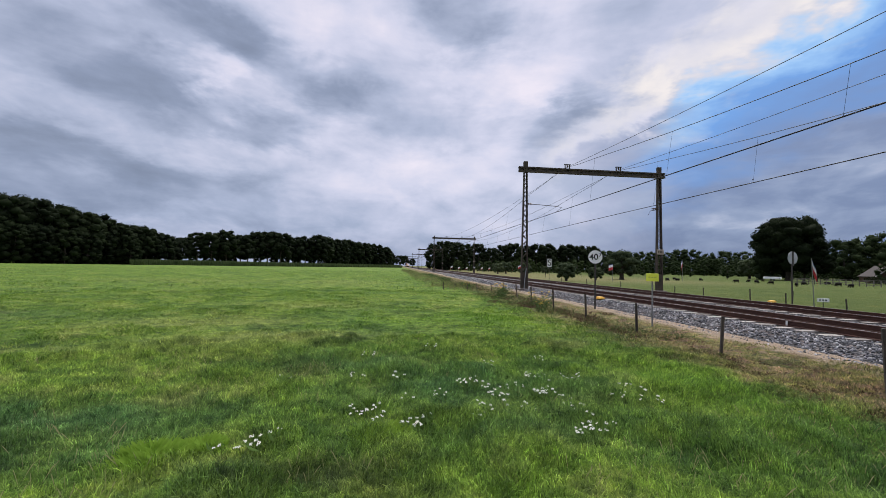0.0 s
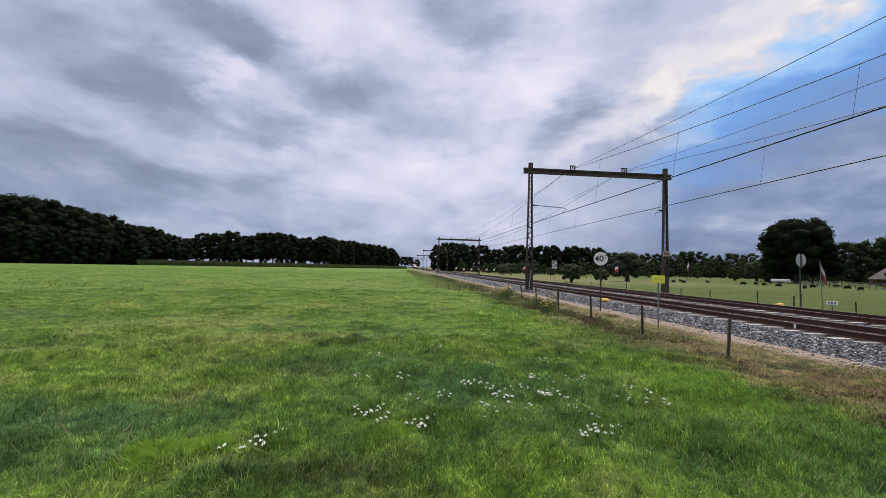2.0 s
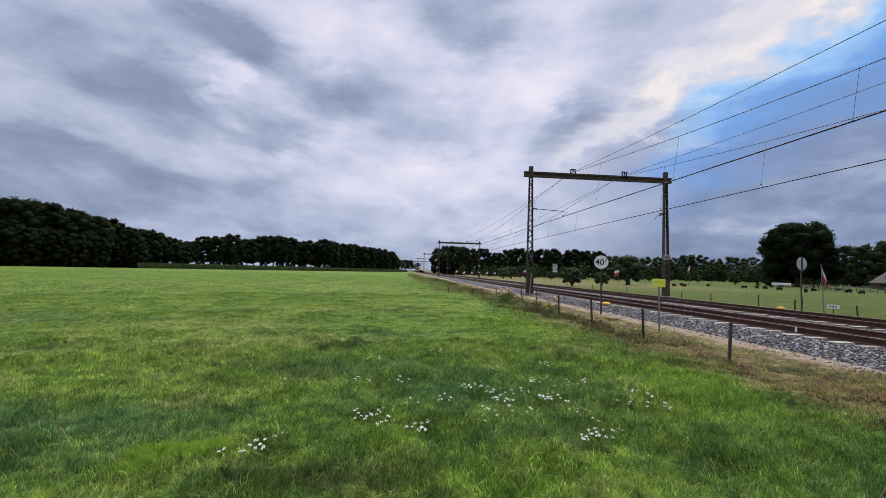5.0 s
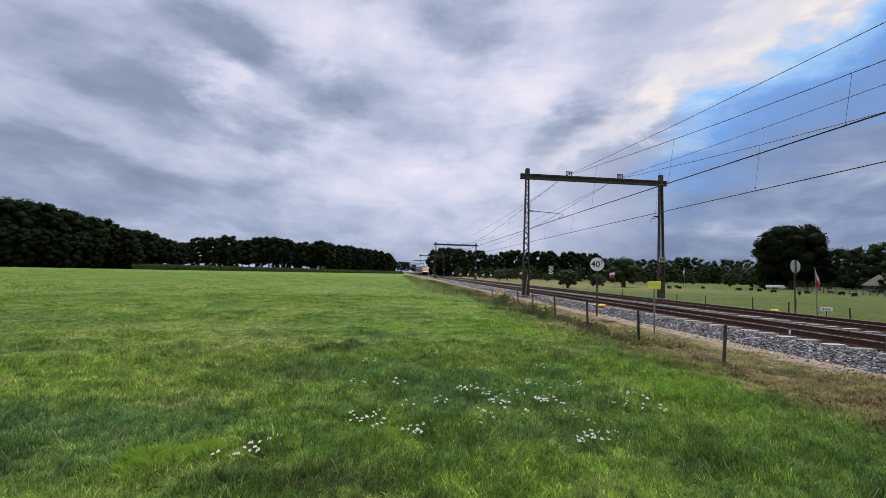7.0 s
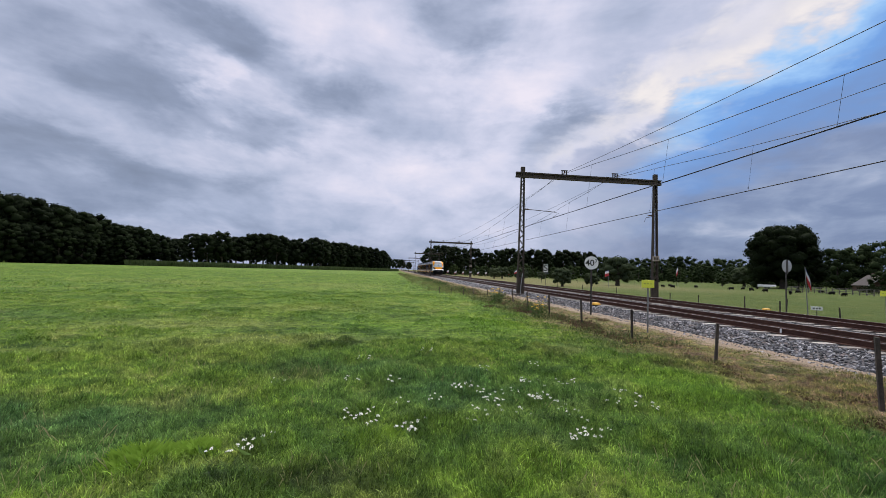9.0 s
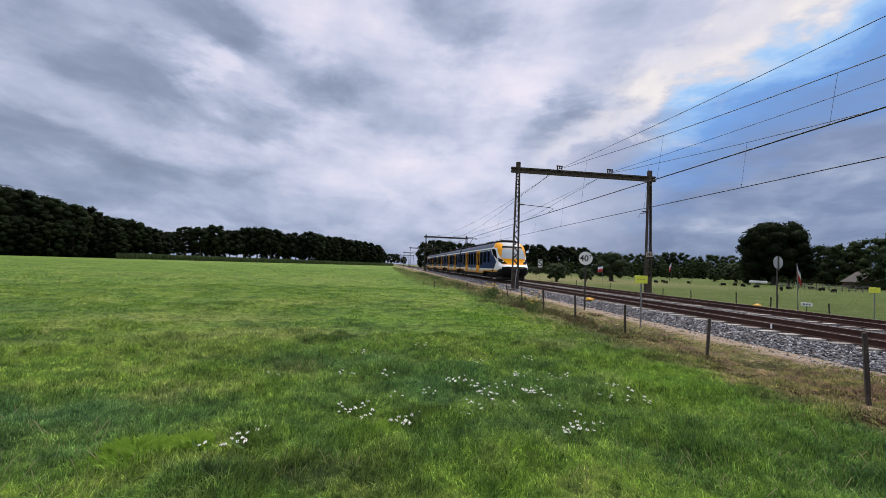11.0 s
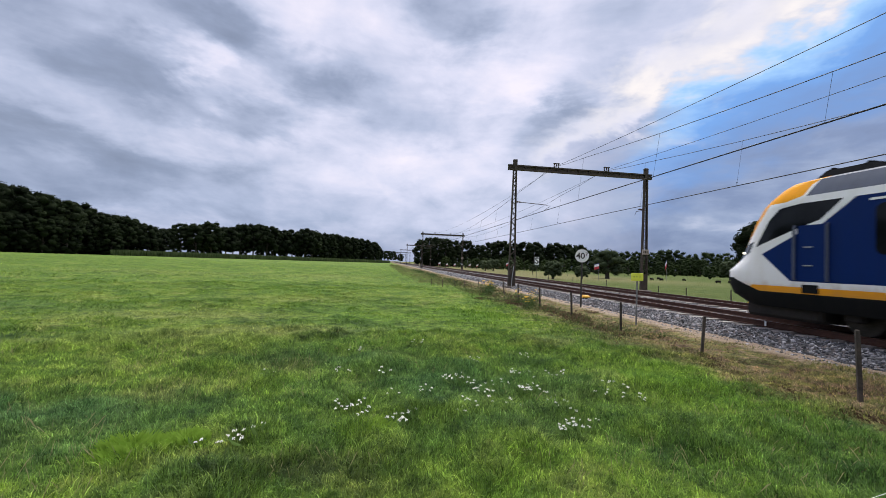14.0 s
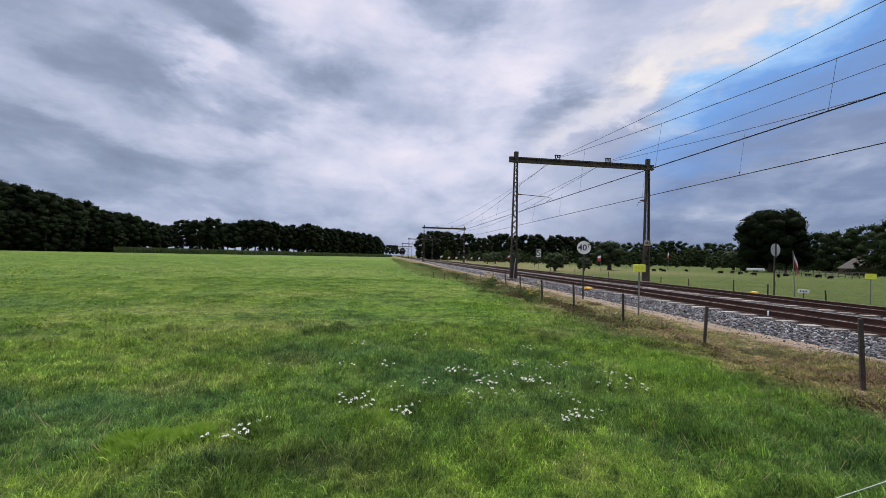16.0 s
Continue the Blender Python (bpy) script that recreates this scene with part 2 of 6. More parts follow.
G_DARK, G_MID, G_LIGHT, G_DRY = (0.060, 0.125, 0.028), (0.113, 0.203, 0.034), (0.170, 0.262, 0.040), (0.26, 0.30, 0.085)
LUSH, SEEDING, FRESH, HALF_DRY = (0.060, 0.138, 0.048), (0.265, 0.31, 0.090), (0.135, 0.258, 0.026), (0.20, 0.195, 0.070)
DRIFTS = [(-14.4, -24.9, 3.0, 1.5, 0, 0.85, LUSH), (-11.7, -22.3, 2.6, 1.4, 0, 0.75, LUSH), (-10.2, -23.6, 2.4, 1.3, 10, 0.70, LUSH), (-8.4, -24.0, 1.8, 1.2, 0, 0.55, LUSH), (-23.0, -15.5, 6.0, 2.0, 0, 0.5, LUSH),
          (-9.0, -25.4, 1.6, 0.8, 0, 0.6, LUSH), (-13.8, -19.8, 4.2, 2.0, 12, 0.9, SEEDING), (-16.4, -16.9, 4.6, 2.0, 10, 0.8, SEEDING), (-14.5, -11.5, 5.0, 2.4, 0, 0.55, SEEDING), (-17.8, -21.0, 2.2, 0.9, 0, 0.6, SEEDING),
          (-7.8, -16.0, 2.2, 5.0, 0, 0.7, FRESH), (-6.4, -23.6, 1.5, 2.4, 0, 0.6, FRESH), (-10.5, -16.0, 3.0, 2.0, 0, 0.55, FRESH), (-13.0, -25.8, 0.7, 0.4, 0, 0.7, FRESH), (-9.7, -26.2, 1.2, 0.5, 0, 0.6, FRESH),
          (-11.6, -26.2, 2.0, 0.55, 0, 0.35, HALF_DRY), (-7.0, -20.5, 1.2, 1.6, 0, 0.55, HALF_DRY), (-30.0, 10.0, 14.0, 8.0, 0, 0.4, SEEDING), (-16.0, 12.0, 8.0, 10.0, 0, 0.4, SEEDING)]


def ground_material():
    m, t, b = material("meadow ground")
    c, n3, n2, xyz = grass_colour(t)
    pos = nd(t, "ShaderNodeNewGeometry").outputs["Position"]
    # bare sandy path beside the ballast
    e = mathn(t, "ADD", xyz[0], mathn(t, "MULTIPLY", mathn(t, "SUBTRACT", n2, 0.5), 1.1))
    sand = mathn(t, "MULTIPLY", nd(t, "ShaderNodeMapRange", ("Value", e), (1, -2.65), (2, -2.3)).outputs[0],
                 nd(t, "ShaderNodeMapRange", ("Value", e), (1, 9.0), (2, 9.5), (3, 1.0), (4, 0.0)).outputs[0])
    grit = noisen(t, pos, 45.0, 4.0, 0.7)
    sc = ramp(t, grit, [(0.3, (0.23, 0.17, 0.12)), (0.7, (0.46, 0.36, 0.265))])
    c = mix(t, 1.0, c, (0.82, 0.80, 0.82), "MULTIPLY")
    c = mix(t, sand, c, sc)
    t.links.new(c, b.inputs["Base Color"])
    b.inputs["Roughness"].default_value = 0.95
    b.inputs["Specular IOR Level"].default_value = 0.15
    h = mathn(t, "ADD", noisen(t, pos, 14.0, 6.0, 0.7), mathn(t, "MULTIPLY", noisen(t, pos, 2.0, 4.0, 0.6), 1.5))
    t.links.new(nd(t, "ShaderNodeBump", ("Height", h), ("Strength", 0.9), ("Distance", 0.12)).outputs[0], b.inputs["Normal"])
    return m


def blade_material(name, island):
    m, t, b = material(name)
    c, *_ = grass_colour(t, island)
    t.links.new(c, b.inputs["Base Color"])
    b.inputs["Roughness"].default_value = 0.55
    b.inputs["Specular IOR Level"].default_value = 0.25
    thin = nd(t, "ShaderNodeBsdfTranslucent", (0, c)).outputs[0]
    both = nd(t, "ShaderNodeMixShader", (0, 0.45), (1, b.outputs[0]), (2, thin)).outputs[0]
    t.links.new(both, t.nodes["Material Output"].inputs[0])
    return m


def leaf_material(name, dark, light):
    m, t, b = material(name)
    rnd = nd(t, "ShaderNodeNewGeometry").outputs["Random Per Island"]
    ob = nd(t, "ShaderNodeObjectInfo").outputs["Random"]
    co = nd(t, "ShaderNodeTexCoord").outputs["Object"]
    f = mathn(t, "ADD", mathn(t, "MULTIPLY", rnd, 0.16), mathn(t, "MULTIPLY", noisen(t, co, 0.5, 3.0), 0.7))
    f = mathn(t, "ADD", f, mathn(t, "MULTIPLY", mathn(t, "SUBTRACT", ob, 0.5), 0.25))
    t.links.new(ramp(t, f, [(0.2, dark), (0.75, light)]), b.inputs["Base Color"])
    b.inputs["Roughness"].default_value = 0.75
    b.inputs["Specular IOR Level"].default_value = 0.06
    thin = nd(t, "ShaderNodeBsdfTranslucent", (0, b.inputs["Base Color"].links[0].from_socket)).outputs[0]
    both = nd(t, "ShaderNodeMixShader", (0, 0.4), (1, b.outputs[0]), (2, thin)).outputs[0]
    t.links.new(both, t.nodes["Material Output"].inputs[0])
    return m


M_GROUND, M_BLADE, M_SWARD = ground_material(), blade_material("grass blades", 1.0), blade_material("far sward", 0.45)
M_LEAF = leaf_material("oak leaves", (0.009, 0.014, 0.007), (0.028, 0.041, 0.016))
M_LEAF3 = leaf_material("field wood leaves", (0.020, 0.033, 0.014), (0.062, 0.086, 0.035))
M_LEAF2 = leaf_material("hedge leaves", (0.018, 0.032, 0.011), (0.060, 0.085, 0.030))
M_WILLOW = leaf_material("willow leaves", (0.032, 0.048, 0.024), (0.12, 0.15, 0.082))
M_MAIZE = leaf_material("maize leaves", (0.045, 0.07, 0.027), (0.13, 0.17, 0.07))
M_BARK = surface("bark", (0.025, 0.02, 0.015), (0.075, 0.06, 0.045), 3, 0.9, bump=0.6, grain=25)
M_STEEL = surface("weathered steel paint", (0.028, 0.022, 0.017), (0.085, 0.066, 0.046), 2.5, 0.75, 0.2, 0.2, 40)
M_RAIL = surface("rusty rail", (0.045, 0.018, 0.012), (0.095, 0.042, 0.028), 3, 0.75, 0.3, 0.2, 50)
M_RAILTOP = surface("polished rail head", (0.10, 0.085, 0.08), (0.20, 0.18, 0.17), 3, 0.42, 0.9, 0.05, 50)
M_CONCRETE = surface("sleeper concrete", (0.15, 0.13, 0.115), (0.40, 0.37, 0.34), 5, 0.9, 0, 0.3, 60, 0.25)
M_FOOT = surface("footing concrete", (0.08, 0.065, 0.055), (0.19, 0.16, 0.14), 3, 0.9, 0, 0.4, 30)
M_WIRE = surface("dull copper wire", (0.018, 0.018, 0.018), (0.05, 0.045, 0.04), 3, 0.6, 0.4, 0.0, 10)
M_INSUL = surface("brown porcelain", (0.03, 0.015, 0.01), (0.09, 0.05, 0.035), 5, 0.3, 0, 0.0, 10)
M_POST = surface("grey weathered post", (0.03, 0.024, 0.02), (0.09, 0.072, 0.058), 6, 0.9, 0, 0.5, 50, 0.2)

# ---- mesh helpers ----


class Shape:
    """Collects boxes, tubes and prisms into one mesh."""

    def __init__(self):
        self.v, self.f, self.mi, self.cur = [], [], [], 0

    def add(self, vs, fs):
        o = len(self.v)
        self.v += [tuple(p) for p in vs]
        for f in fs:
            self.f.append([i + o for i in f])
            self.mi.append(self.cur)
        return self

    def mat(self, i):
        self.cur = i
        return self

    def box(self, x0, y0, z0, x1, y1, z1, bevel=0.0, m=None):
        bm = bmesh.new()
        bmesh.ops.create_cube(bm, size=1)
        bmesh.ops.scale(bm, vec=(abs(x1 - x0), abs(y1 - y0), abs(z1 - z0)), verts=bm.verts)
        bmesh.ops.translate(bm, vec=((x0 + x1) / 2, (y0 + y1) / 2, (z0 + z1) / 2), verts=bm.verts)
        if bevel:
            bmesh.ops.bevel(bm, geom=bm.edges[:], offset=bevel, segments=1, affect="EDGES")
        if m is not None:
            bmesh.ops.transform(bm, matrix=m, verts=bm.verts)
        bm.verts.index_update()
        self.add([v.co[:] for v in bm.verts], [[v.index for v in f.verts] for f in bm.faces])
        bm.free()
        return self

    def tube(self, pts, radii, n=6, caps=True):
        """A round bar along points; radii is one number or one for each point."""
        pts = [Vector(p) for p in pts]
        if not hasattr(radii, "__len__"):
            radii = [radii] * len(pts)
        vs, fs = [], []
        for i, p in enumerate(pts):
            d = (pts[min(i + 1, len(pts) - 1)] - pts[max(i - 1, 0)]).normalized()
            a = d.orthogonal().normalized() if abs(d.z) > 0.9 else d.cross(Vector((0, 0, 1))).normalized()
            b = d.cross(a)
            for k in range(n):
                an = 2 * math.pi * (k + 0.5) / n
                vs.append(p + (a * math.cos(an) + b * math.sin(an)) * radii[i])
        for i in range(len(pts) - 1):
            for k in range(n):
                k2 = (k + 1) % n
                fs.append([i * n + k, i * n + k2, (i + 1) * n + k2, (i + 1) * n + k])
        if caps:
            fs.append(list(range(n))[::-1])
            fs.append([(len(pts) - 1) * n + k for k in range(n)])
        return self.add(vs, fs)

    def loft(self, rings, close=True, caps=True):
        """Skins equal-length rings of points in order."""
        n = len(rings[0])
        vs = [p for r in rings for p in r]
        fs = []
        for i in range(len(rings) - 1):
            for k in range(n if close else n - 1):
                k2 = (k + 1) % n
                fs.append([i * n + k, i * n + k2, (i + 1) * n + k2, (i + 1) * n + k])
        if caps and close:
            fs.append(list(range(n))[::-1])
            fs.append([(len(rings) - 1) * n + k for k in range(n)])
        return self.add(vs, fs)

    def mesh(self, name, *mats, smooth=False):
        me = bpy.data.meshes.new(name)
        me.from_pydata(self.v, [], self.f)
        for m in mats:
            me.materials.append(m)
        me.polygons.foreach_set("material_index", self.mi)
        bm = bmesh.new()
        bm.from_mesh(me)
        bmesh.ops.recalc_face_normals(bm, faces=bm.faces[:])
        bm.to_mesh(me)
        bm.free()
        if smooth:
            me.polygons.foreach_set("use_smooth", [True] * len(me.polygons))
            me.set_sharp_from_angle(angle=radians(35))
        return me


def part(name, shape, mats, parent=None, label="", smooth=False):
    """Links a shape as one mesh object under a thing or part."""
    mats = mats if isinstance(mats, (list, tuple)) else [mats]
    ob = new(name, shape if isinstance(shape, bpy.types.Mesh) else shape.mesh(name, *mats, smooth=smooth))
    ob.parent = parent
    return tagged(ob, label)


def soup(name, verts, tris, mat):
    """A mesh of many loose triangles from arrays."""
    me = bpy.data.meshes.new(name)
    me.vertices.add(len(verts))
    me.vertices.foreach_set("co", np.asarray(verts, np.float32).ravel())
    me.loops.add(tris.size)
    me.loops.foreach_set("vertex_index", tris.astype(np.int32).ravel())
    me.polygons.add(len(tris))
    me.polygons.foreach_set("loop_start", np.arange(0, tris.size, tris.shape[1], dtype=np.int32))
    me.materials.append(mat)
    me.update(calc_edges=True)
    return me


# ---- ground: one sheet to the horizon ----


def ground_z(x, y):
    """Height of the ground: meadow, verge, low railway bed, lower pasture beyond. Rail tops are at zero."""
    x, y = np.asarray(x, float), np.asarray(y, float)
    z = np.interp(x, [-9, -6.5, -4.2, -2.6, -1.9, 8.0, 9.5, 12.0, 16, 22], [-0.50, -0.50, -0.47, -0.40, -0.37, -0.37, -0.45, -0.62, -0.95, -1.0])
    soft = 0.035 * np.sin(0.9 * x + 0.4 * y) * np.sin(0.7 * y - 0.3 * x + 1.0) + 0.03 * np.sin(0.23 * x + 1.3) * np.sin(0.31 * y)
    return z + soft * np.where((x < -4.5) | (x > 13), 1.0, 0.0)


def build_ground():
    xs = np.unique(np.concatenate([np.linspace(-60, 60, 161), [-6.5, -4.2, -2.6, -1.9, 8, 9.5, 12, 16, 22], np.linspace(-400, 400, 41), [-4000, -2000, -900, 900, 2000, 4000]]))
    ys = np.unique(np.concatenate([np.linspace(-60, 60, 161), np.linspace(-300, 500, 61), [-4000, -2000, -900, 900, 2000, 4500]]))
    X, Y = np.meshgrid(xs, ys)
    Z = ground_z(X, Y)
    nx, ny = len(xs), len(ys)
    i = (np.arange(ny - 1)[:, None] * nx + np.arange(nx - 1)[None]).ravel()
    me = soup("ground", np.stack([X, Y, Z], -1).reshape(-1, 3), np.stack([i, i + 1, i + nx + 1, i + nx], 1), M_GROUND)
    me.polygons.foreach_set("use_smooth", [True] * len(me.polygons))
    tagged(new("ground", me), "flat green meadow with dry verge, sandy path and pasture", "ground", kind="structure")


build_ground()

# ---- railway ----
D = 4.18  # from the near track to the far one
RAILS_END = 900.0


def rail_mesh():
    prof = [(-0.075, -0.17), (0.075, -0.17), (0.075, -0.155), (0.015, -0.135), (0.012, -0.045), (0.036, -0.035), (0.036, -0.006), (0.028, 0.0),
            (-0.028, 0.0), (-0.036, -0.006), (-0.036, -0.035), (-0.012, -0.045), (-0.015, -0.135), (-0.075, -0.155)]
    s = Shape().loft([[(x, y, z) for x, z in prof] for y in (-220.0, RAILS_END)])
    me = s.mesh("rail", M_RAIL, M_RAILTOP)
    for p in me.polygons:
        if p.normal.z > 0.9 and p.center.z > -0.003:
            p.material_index = 1
    return me


def sleeper_mesh():
    s = Shape()
    rows = []
    for x, w, h in ((-1.3, 0.13, -0.175), (-1.25, 0.15, -0.165), (-0.45, 0.15, -0.165), (-0.3, 0.11, -0.20), (0.3, 0.11, -0.20), (0.45, 0.15, -0.165), (1.25, 0.15, -0.165), (1.3, 0.13, -0.175)):
        rows.append([(x, -w, -0.36), (x, w, -0.36), (x, w - 0.02, h), (x, -w + 0.02, h)])
    return s.loft(rows).mesh("sleeper", M_CONCRETE)


def build_tracks():
    rail, sleeper = rail_mesh(), sleeper_mesh()
    far = Shape()
    for x0, name in ((0.7525, "near"), (D + 0.7525, "far")):
        track = tagged(new("railway_track"), "straight railway track with rusty rails on concrete sleepers", "track", "tracks", "structure")
        track.location = (x0, 0, 0)
        for dx in (-0.7525, 0.7525):
            ob = part("rail", rail, None, track)
            ob.location = (dx, 0, 0)
        for k in range(290):
            y = -34 + 0.6 * k + 0.02 * math.sin(k * 7.7)
            if k < 150:
                ob = part("sleeper", sleeper, None, track)
                ob.location, ob.rotation_euler = (0, y, 0.006 * math.sin(k * 3.1)), (0, 0, 0.01 * math.sin(k * 5.3))
            else:
                far.box(x0 - 1.3, y - 0.13, -0.34, x0 + 1.3, y + 0.13, -0.17)
    tagged(part("far_sleepers", far, M_CONCRETE), "distant concrete railway sleepers in the ballast", "sleepers", kind="stuff")


def ballast_material():
    m, t, b = material("grey ballast")
    pos = nd(t, "ShaderNodeNewGeometry").outputs["Position"]
    v = nd(t, "ShaderNodeTexVoronoi", ("Vector", pos), ("Scale", 17.0))
    c = ramp(t, nd(t, "ShaderNodeSeparateColor", (0, v.outputs["Color"])).outputs[0], [(0.0, (0.015, 0.016, 0.02)), (0.6, (0.07, 0.073, 0.083)), (1.0, (0.22, 0.22, 0.24))])
    rust = ramp(t, noisen(t, pos, 1.2, 4.0), [(0.4, (0.95, 0.92, 0.90)), (0.6, (0.85, 0.66, 0.56))])
    t.links.new(mix(t, 1.0, c, rust, "MULTIPLY"), b.inputs["Base Color"])
    b.inputs["Roughness"].default_value = 0.9
    t.links.new(nd(t, "ShaderNodeBump", ("Height", v.outputs["Distance"]), ("Strength", 1.0), ("Distance", 0.05)).outputs[0], b.inputs["Normal"])
    return m


def stone_material():
    m, t, b = material("ballast stones")
    rnd = nd(t, "ShaderNodeNewGeometry").outputs["Random Per Island"]
    c = ramp(t, rnd, [(0.0, (0.012, 0.013, 0.016)), (0.45, (0.06, 0.063, 0.072)), (0.8, (0.19, 0.19, 0.21)), (1.0, (0.46, 0.45, 0.46))])
    t.links.new(c, b.inputs["Base Color"])
    b.inputs["Roughness"].default_value = 0.85
    return m


BED = [(-1.9, -0.40), (-1.15, -0.215), (-0.5, -0.205), (0.75, -0.235), (2.0, -0.205), (2.9, -0.23), (3.6, -0.205), (4.93, -0.235), (6.2, -0.205), (7.0, -0.215), (8.0, -0.42)]


def build_ballast():
    rings = [[(x, y, z) for x, z in BED] + [(8.0, y, -0.6), (-1.9, y, -0.6)] for y in (-220.0, -40, 0, 60, RAILS_END)]
    tagged(part("ballast_bed", Shape().loft(rings), ballast_material()), "grey crushed-stone ballast bed under the rails", "ballast", kind="structure")
    rng = np.random.default_rng(5)
    n = 30000
    x = np.where(rng.random(n) < 0.62, rng.uniform(-2.2, -0.35, n), rng.uniform(-0.35, 7.6, n))
    y = -29 + 75 * rng.random(n) ** 1.9
    z = np.interp(x, [b[0] for b in BED], [b[1] for b in BED]) + 0.004
    size = rng.uniform(0.022, 0.054, n) * (1 + np.clip((y + 5) / 40, 0, 1))
    base = np.array([(1, 0, 0), (-1, 0, 0), (0, 1, 0), (0, -1, 0), (0, 0, 0.9), (0, 0, -0.9)])
    v = base[None] * rng.uniform(0.55, 1.25, (n, 6, 1)) * size[:, None, None]
    a = rng.uniform(0, 6.28, n)
    tilt = rng.uniform(-0.8, 0.8, n)
    c, s = np.cos(tilt), np.sin(tilt)
    v = np.stack([v[..., 0], v[..., 1] * c[:, None] - v[..., 2] * s[:, None], v[..., 1] * s[:, None] + v[..., 2] * c[:, None]], -1)
    c, s = np.cos(a), np.sin(a)
    v = np.stack([v[..., 0] * c[:, None] - v[..., 1] * s[:, None], v[..., 0] * s[:, None] + v[..., 1] * c[:, None], v[..., 2]], -1)
    v += np.stack([x, y, z], -1)[:, None]
    f = np.array([(0, 2, 4), (2, 1, 4), (1, 3, 4), (3, 0, 4), (2, 0, 5), (1, 2, 5), (3, 1, 5), (0, 3, 5)])
    tris = (f[None] + 6 * np.arange(n)[:, None, None]).reshape(-1, 3)
    tagged(new("ballast_stones", soup("ballast_stones", v.reshape(-1, 3), tris, stone_material())), "loose grey crushed stones along the railway bed", "ballast", kind="stuff")


build_tracks()
build_ballast()

# ---- overhead line ----
MAST_L, MAST_R = -1.42, 9.29
PORTALS = [-76.0, 0.0, 77.5, 155.0, 235.0, 315.0, 395.0]


def lattice_mast(top):
    """Two flanges that taper upwards, joined by zigzag lacing, with a solid head."""
    s = Shape()
    z0, z1 = -0.25, 8.45

    def half(z):
        return 0.26 - 0.13 * (z - z0) / (z1 - z0)
    for sx in (-1, 1):
        for sy in (-1, 1):
            s.loft([[(sx * half(z) - 0.03 * (sx > 0) * 2, sy * 0.11 - 0.012, z), (sx * half(z) + 0.06 * (sx < 0), sy * 0.11 - 0.012, z),
                     (sx * half(z) + 0.06 * (sx < 0), sy * 0.11 + 0.012, z), (sx * half(z) - 0.06 * (sx > 0), sy * 0.11 + 0.012, z)] for z in (z0, z1)])
        s.loft([[(sx * half(z) - 0.012, -0.11, z), (sx * half(z) + 0.012, -0.11, z), (sx * half(z) + 0.012, 0.11, z), (sx * half(z) - 0.012, 0.11, z)] for z in (z0, z1)])
    z, side = 1.0, -1
    while z < z1 - 0.2:
        step = 2.0 * half(z) * 1.05
        for y in (-0.115, 0.115):
            s.tube([(side * half(z), y, z), (-side * half(z + step), y, z + step)], 0.028, 4)
        z, side = z + step, -side
    s.box(-0.24, -0.1, z0, 0.24, 0.1, 1.0)
    s.box(-0.15, -0.12, z1, 0.15, 0.12, top, 0.01)
    return s


def messenger(y):
    """Height of the carrying cable: at the portals high, sagging between them."""
    for a, b in zip(PORTALS, PORTALS[1:]):
        if a <= y <= b:
            m, h = (a + b) / 2, (b - a) / 2
            return 6.42 + 2.43 * ((y - m) / h) ** 2
    return 8.8


def feeder(y):
    for a, b in zip(PORTALS, PORTALS[1:]):
        if a <= y <= b:
            m, h = (a + b) / 2, (b - a) / 2
            return 8.06 + 0.97 * ((y - m) / h) ** 2
    return 9.0


def build_portal():
    p = tagged(new("catenary_portal"), "brown weathered steel portal spanning both railway tracks", "portal", "catenary portals")
    for x, top in ((MAST_L, 9.30), (MAST_R, 9.36)):
        m = part("mast", lattice_mast(top), M_STEEL, p)
        m.location = (x, 0, 0)
        part("footing", Shape().box(-0.45, -0.4, -0.75, 0.45, 0.4, -0.22, 0.04), M_FOOT, m, "stained concrete footing")
    b = Shape().box(-1.95, -0.13, 8.50, 9.75, 0.13, 8.60).box(-1.95, -0.04, 8.60, 9.75, 0.04, 8.80).box(-1.95, -0.13, 8.80, 9.75, 0.13, 8.90)
    for k in range(14):
        b.box(-1.5 + 0.85 * k, -0.12, 8.6, -1.46 + 0.85 * k, 0.12, 8.8)
    part("crossbeam", b, M_STEEL, p)
    for x in (1.85, 5.95):
        br = Shape().box(x - 0.2, -0.05, 8.9, x - 0.15, 0.05, 9.22).box(x + 0.15, -0.05, 8.9, x + 0.2, 0.05, 9.22).box(x - 0.24, -0.06, 9.2, x + 0.24, 0.06, 9.25)
        k = part("bracket", br, M_STEEL, p)
        part("insulator", Shape().tube([(x, 0, 9.2), (x, 0, 9.14), (x, 0, 9.1), (x, 0, 9.0)], [0.03, 0.07, 0.05, 0.04], 8), M_INSUL, k)
    for x0, x1, tip in ((MAST_L + 0.1, 1.45, 1.05), (MAST_R - 0.1, 8.55, 8.45)):
        sg = 1 if x1 > x0 else -1
        arm = part("registration_arm", Shape().tube([(x0, 0, 6.12), (x1 - sg * 0.4, 0, 6.0), (x1, 0, 5.92), (tip, 0.05, 5.62)], 0.024, 6), M_STEEL, p)
        part("insulator", Shape().tube([(x0 + sg * a, 0, 6.12 - 0.05 * a) for a in (0.1, 0.18, 0.26, 0.34, 0.42, 0.5)], [0.03, 0.075, 0.04, 0.075, 0.04, 0.03], 8), M_INSUL, arm)
    return p


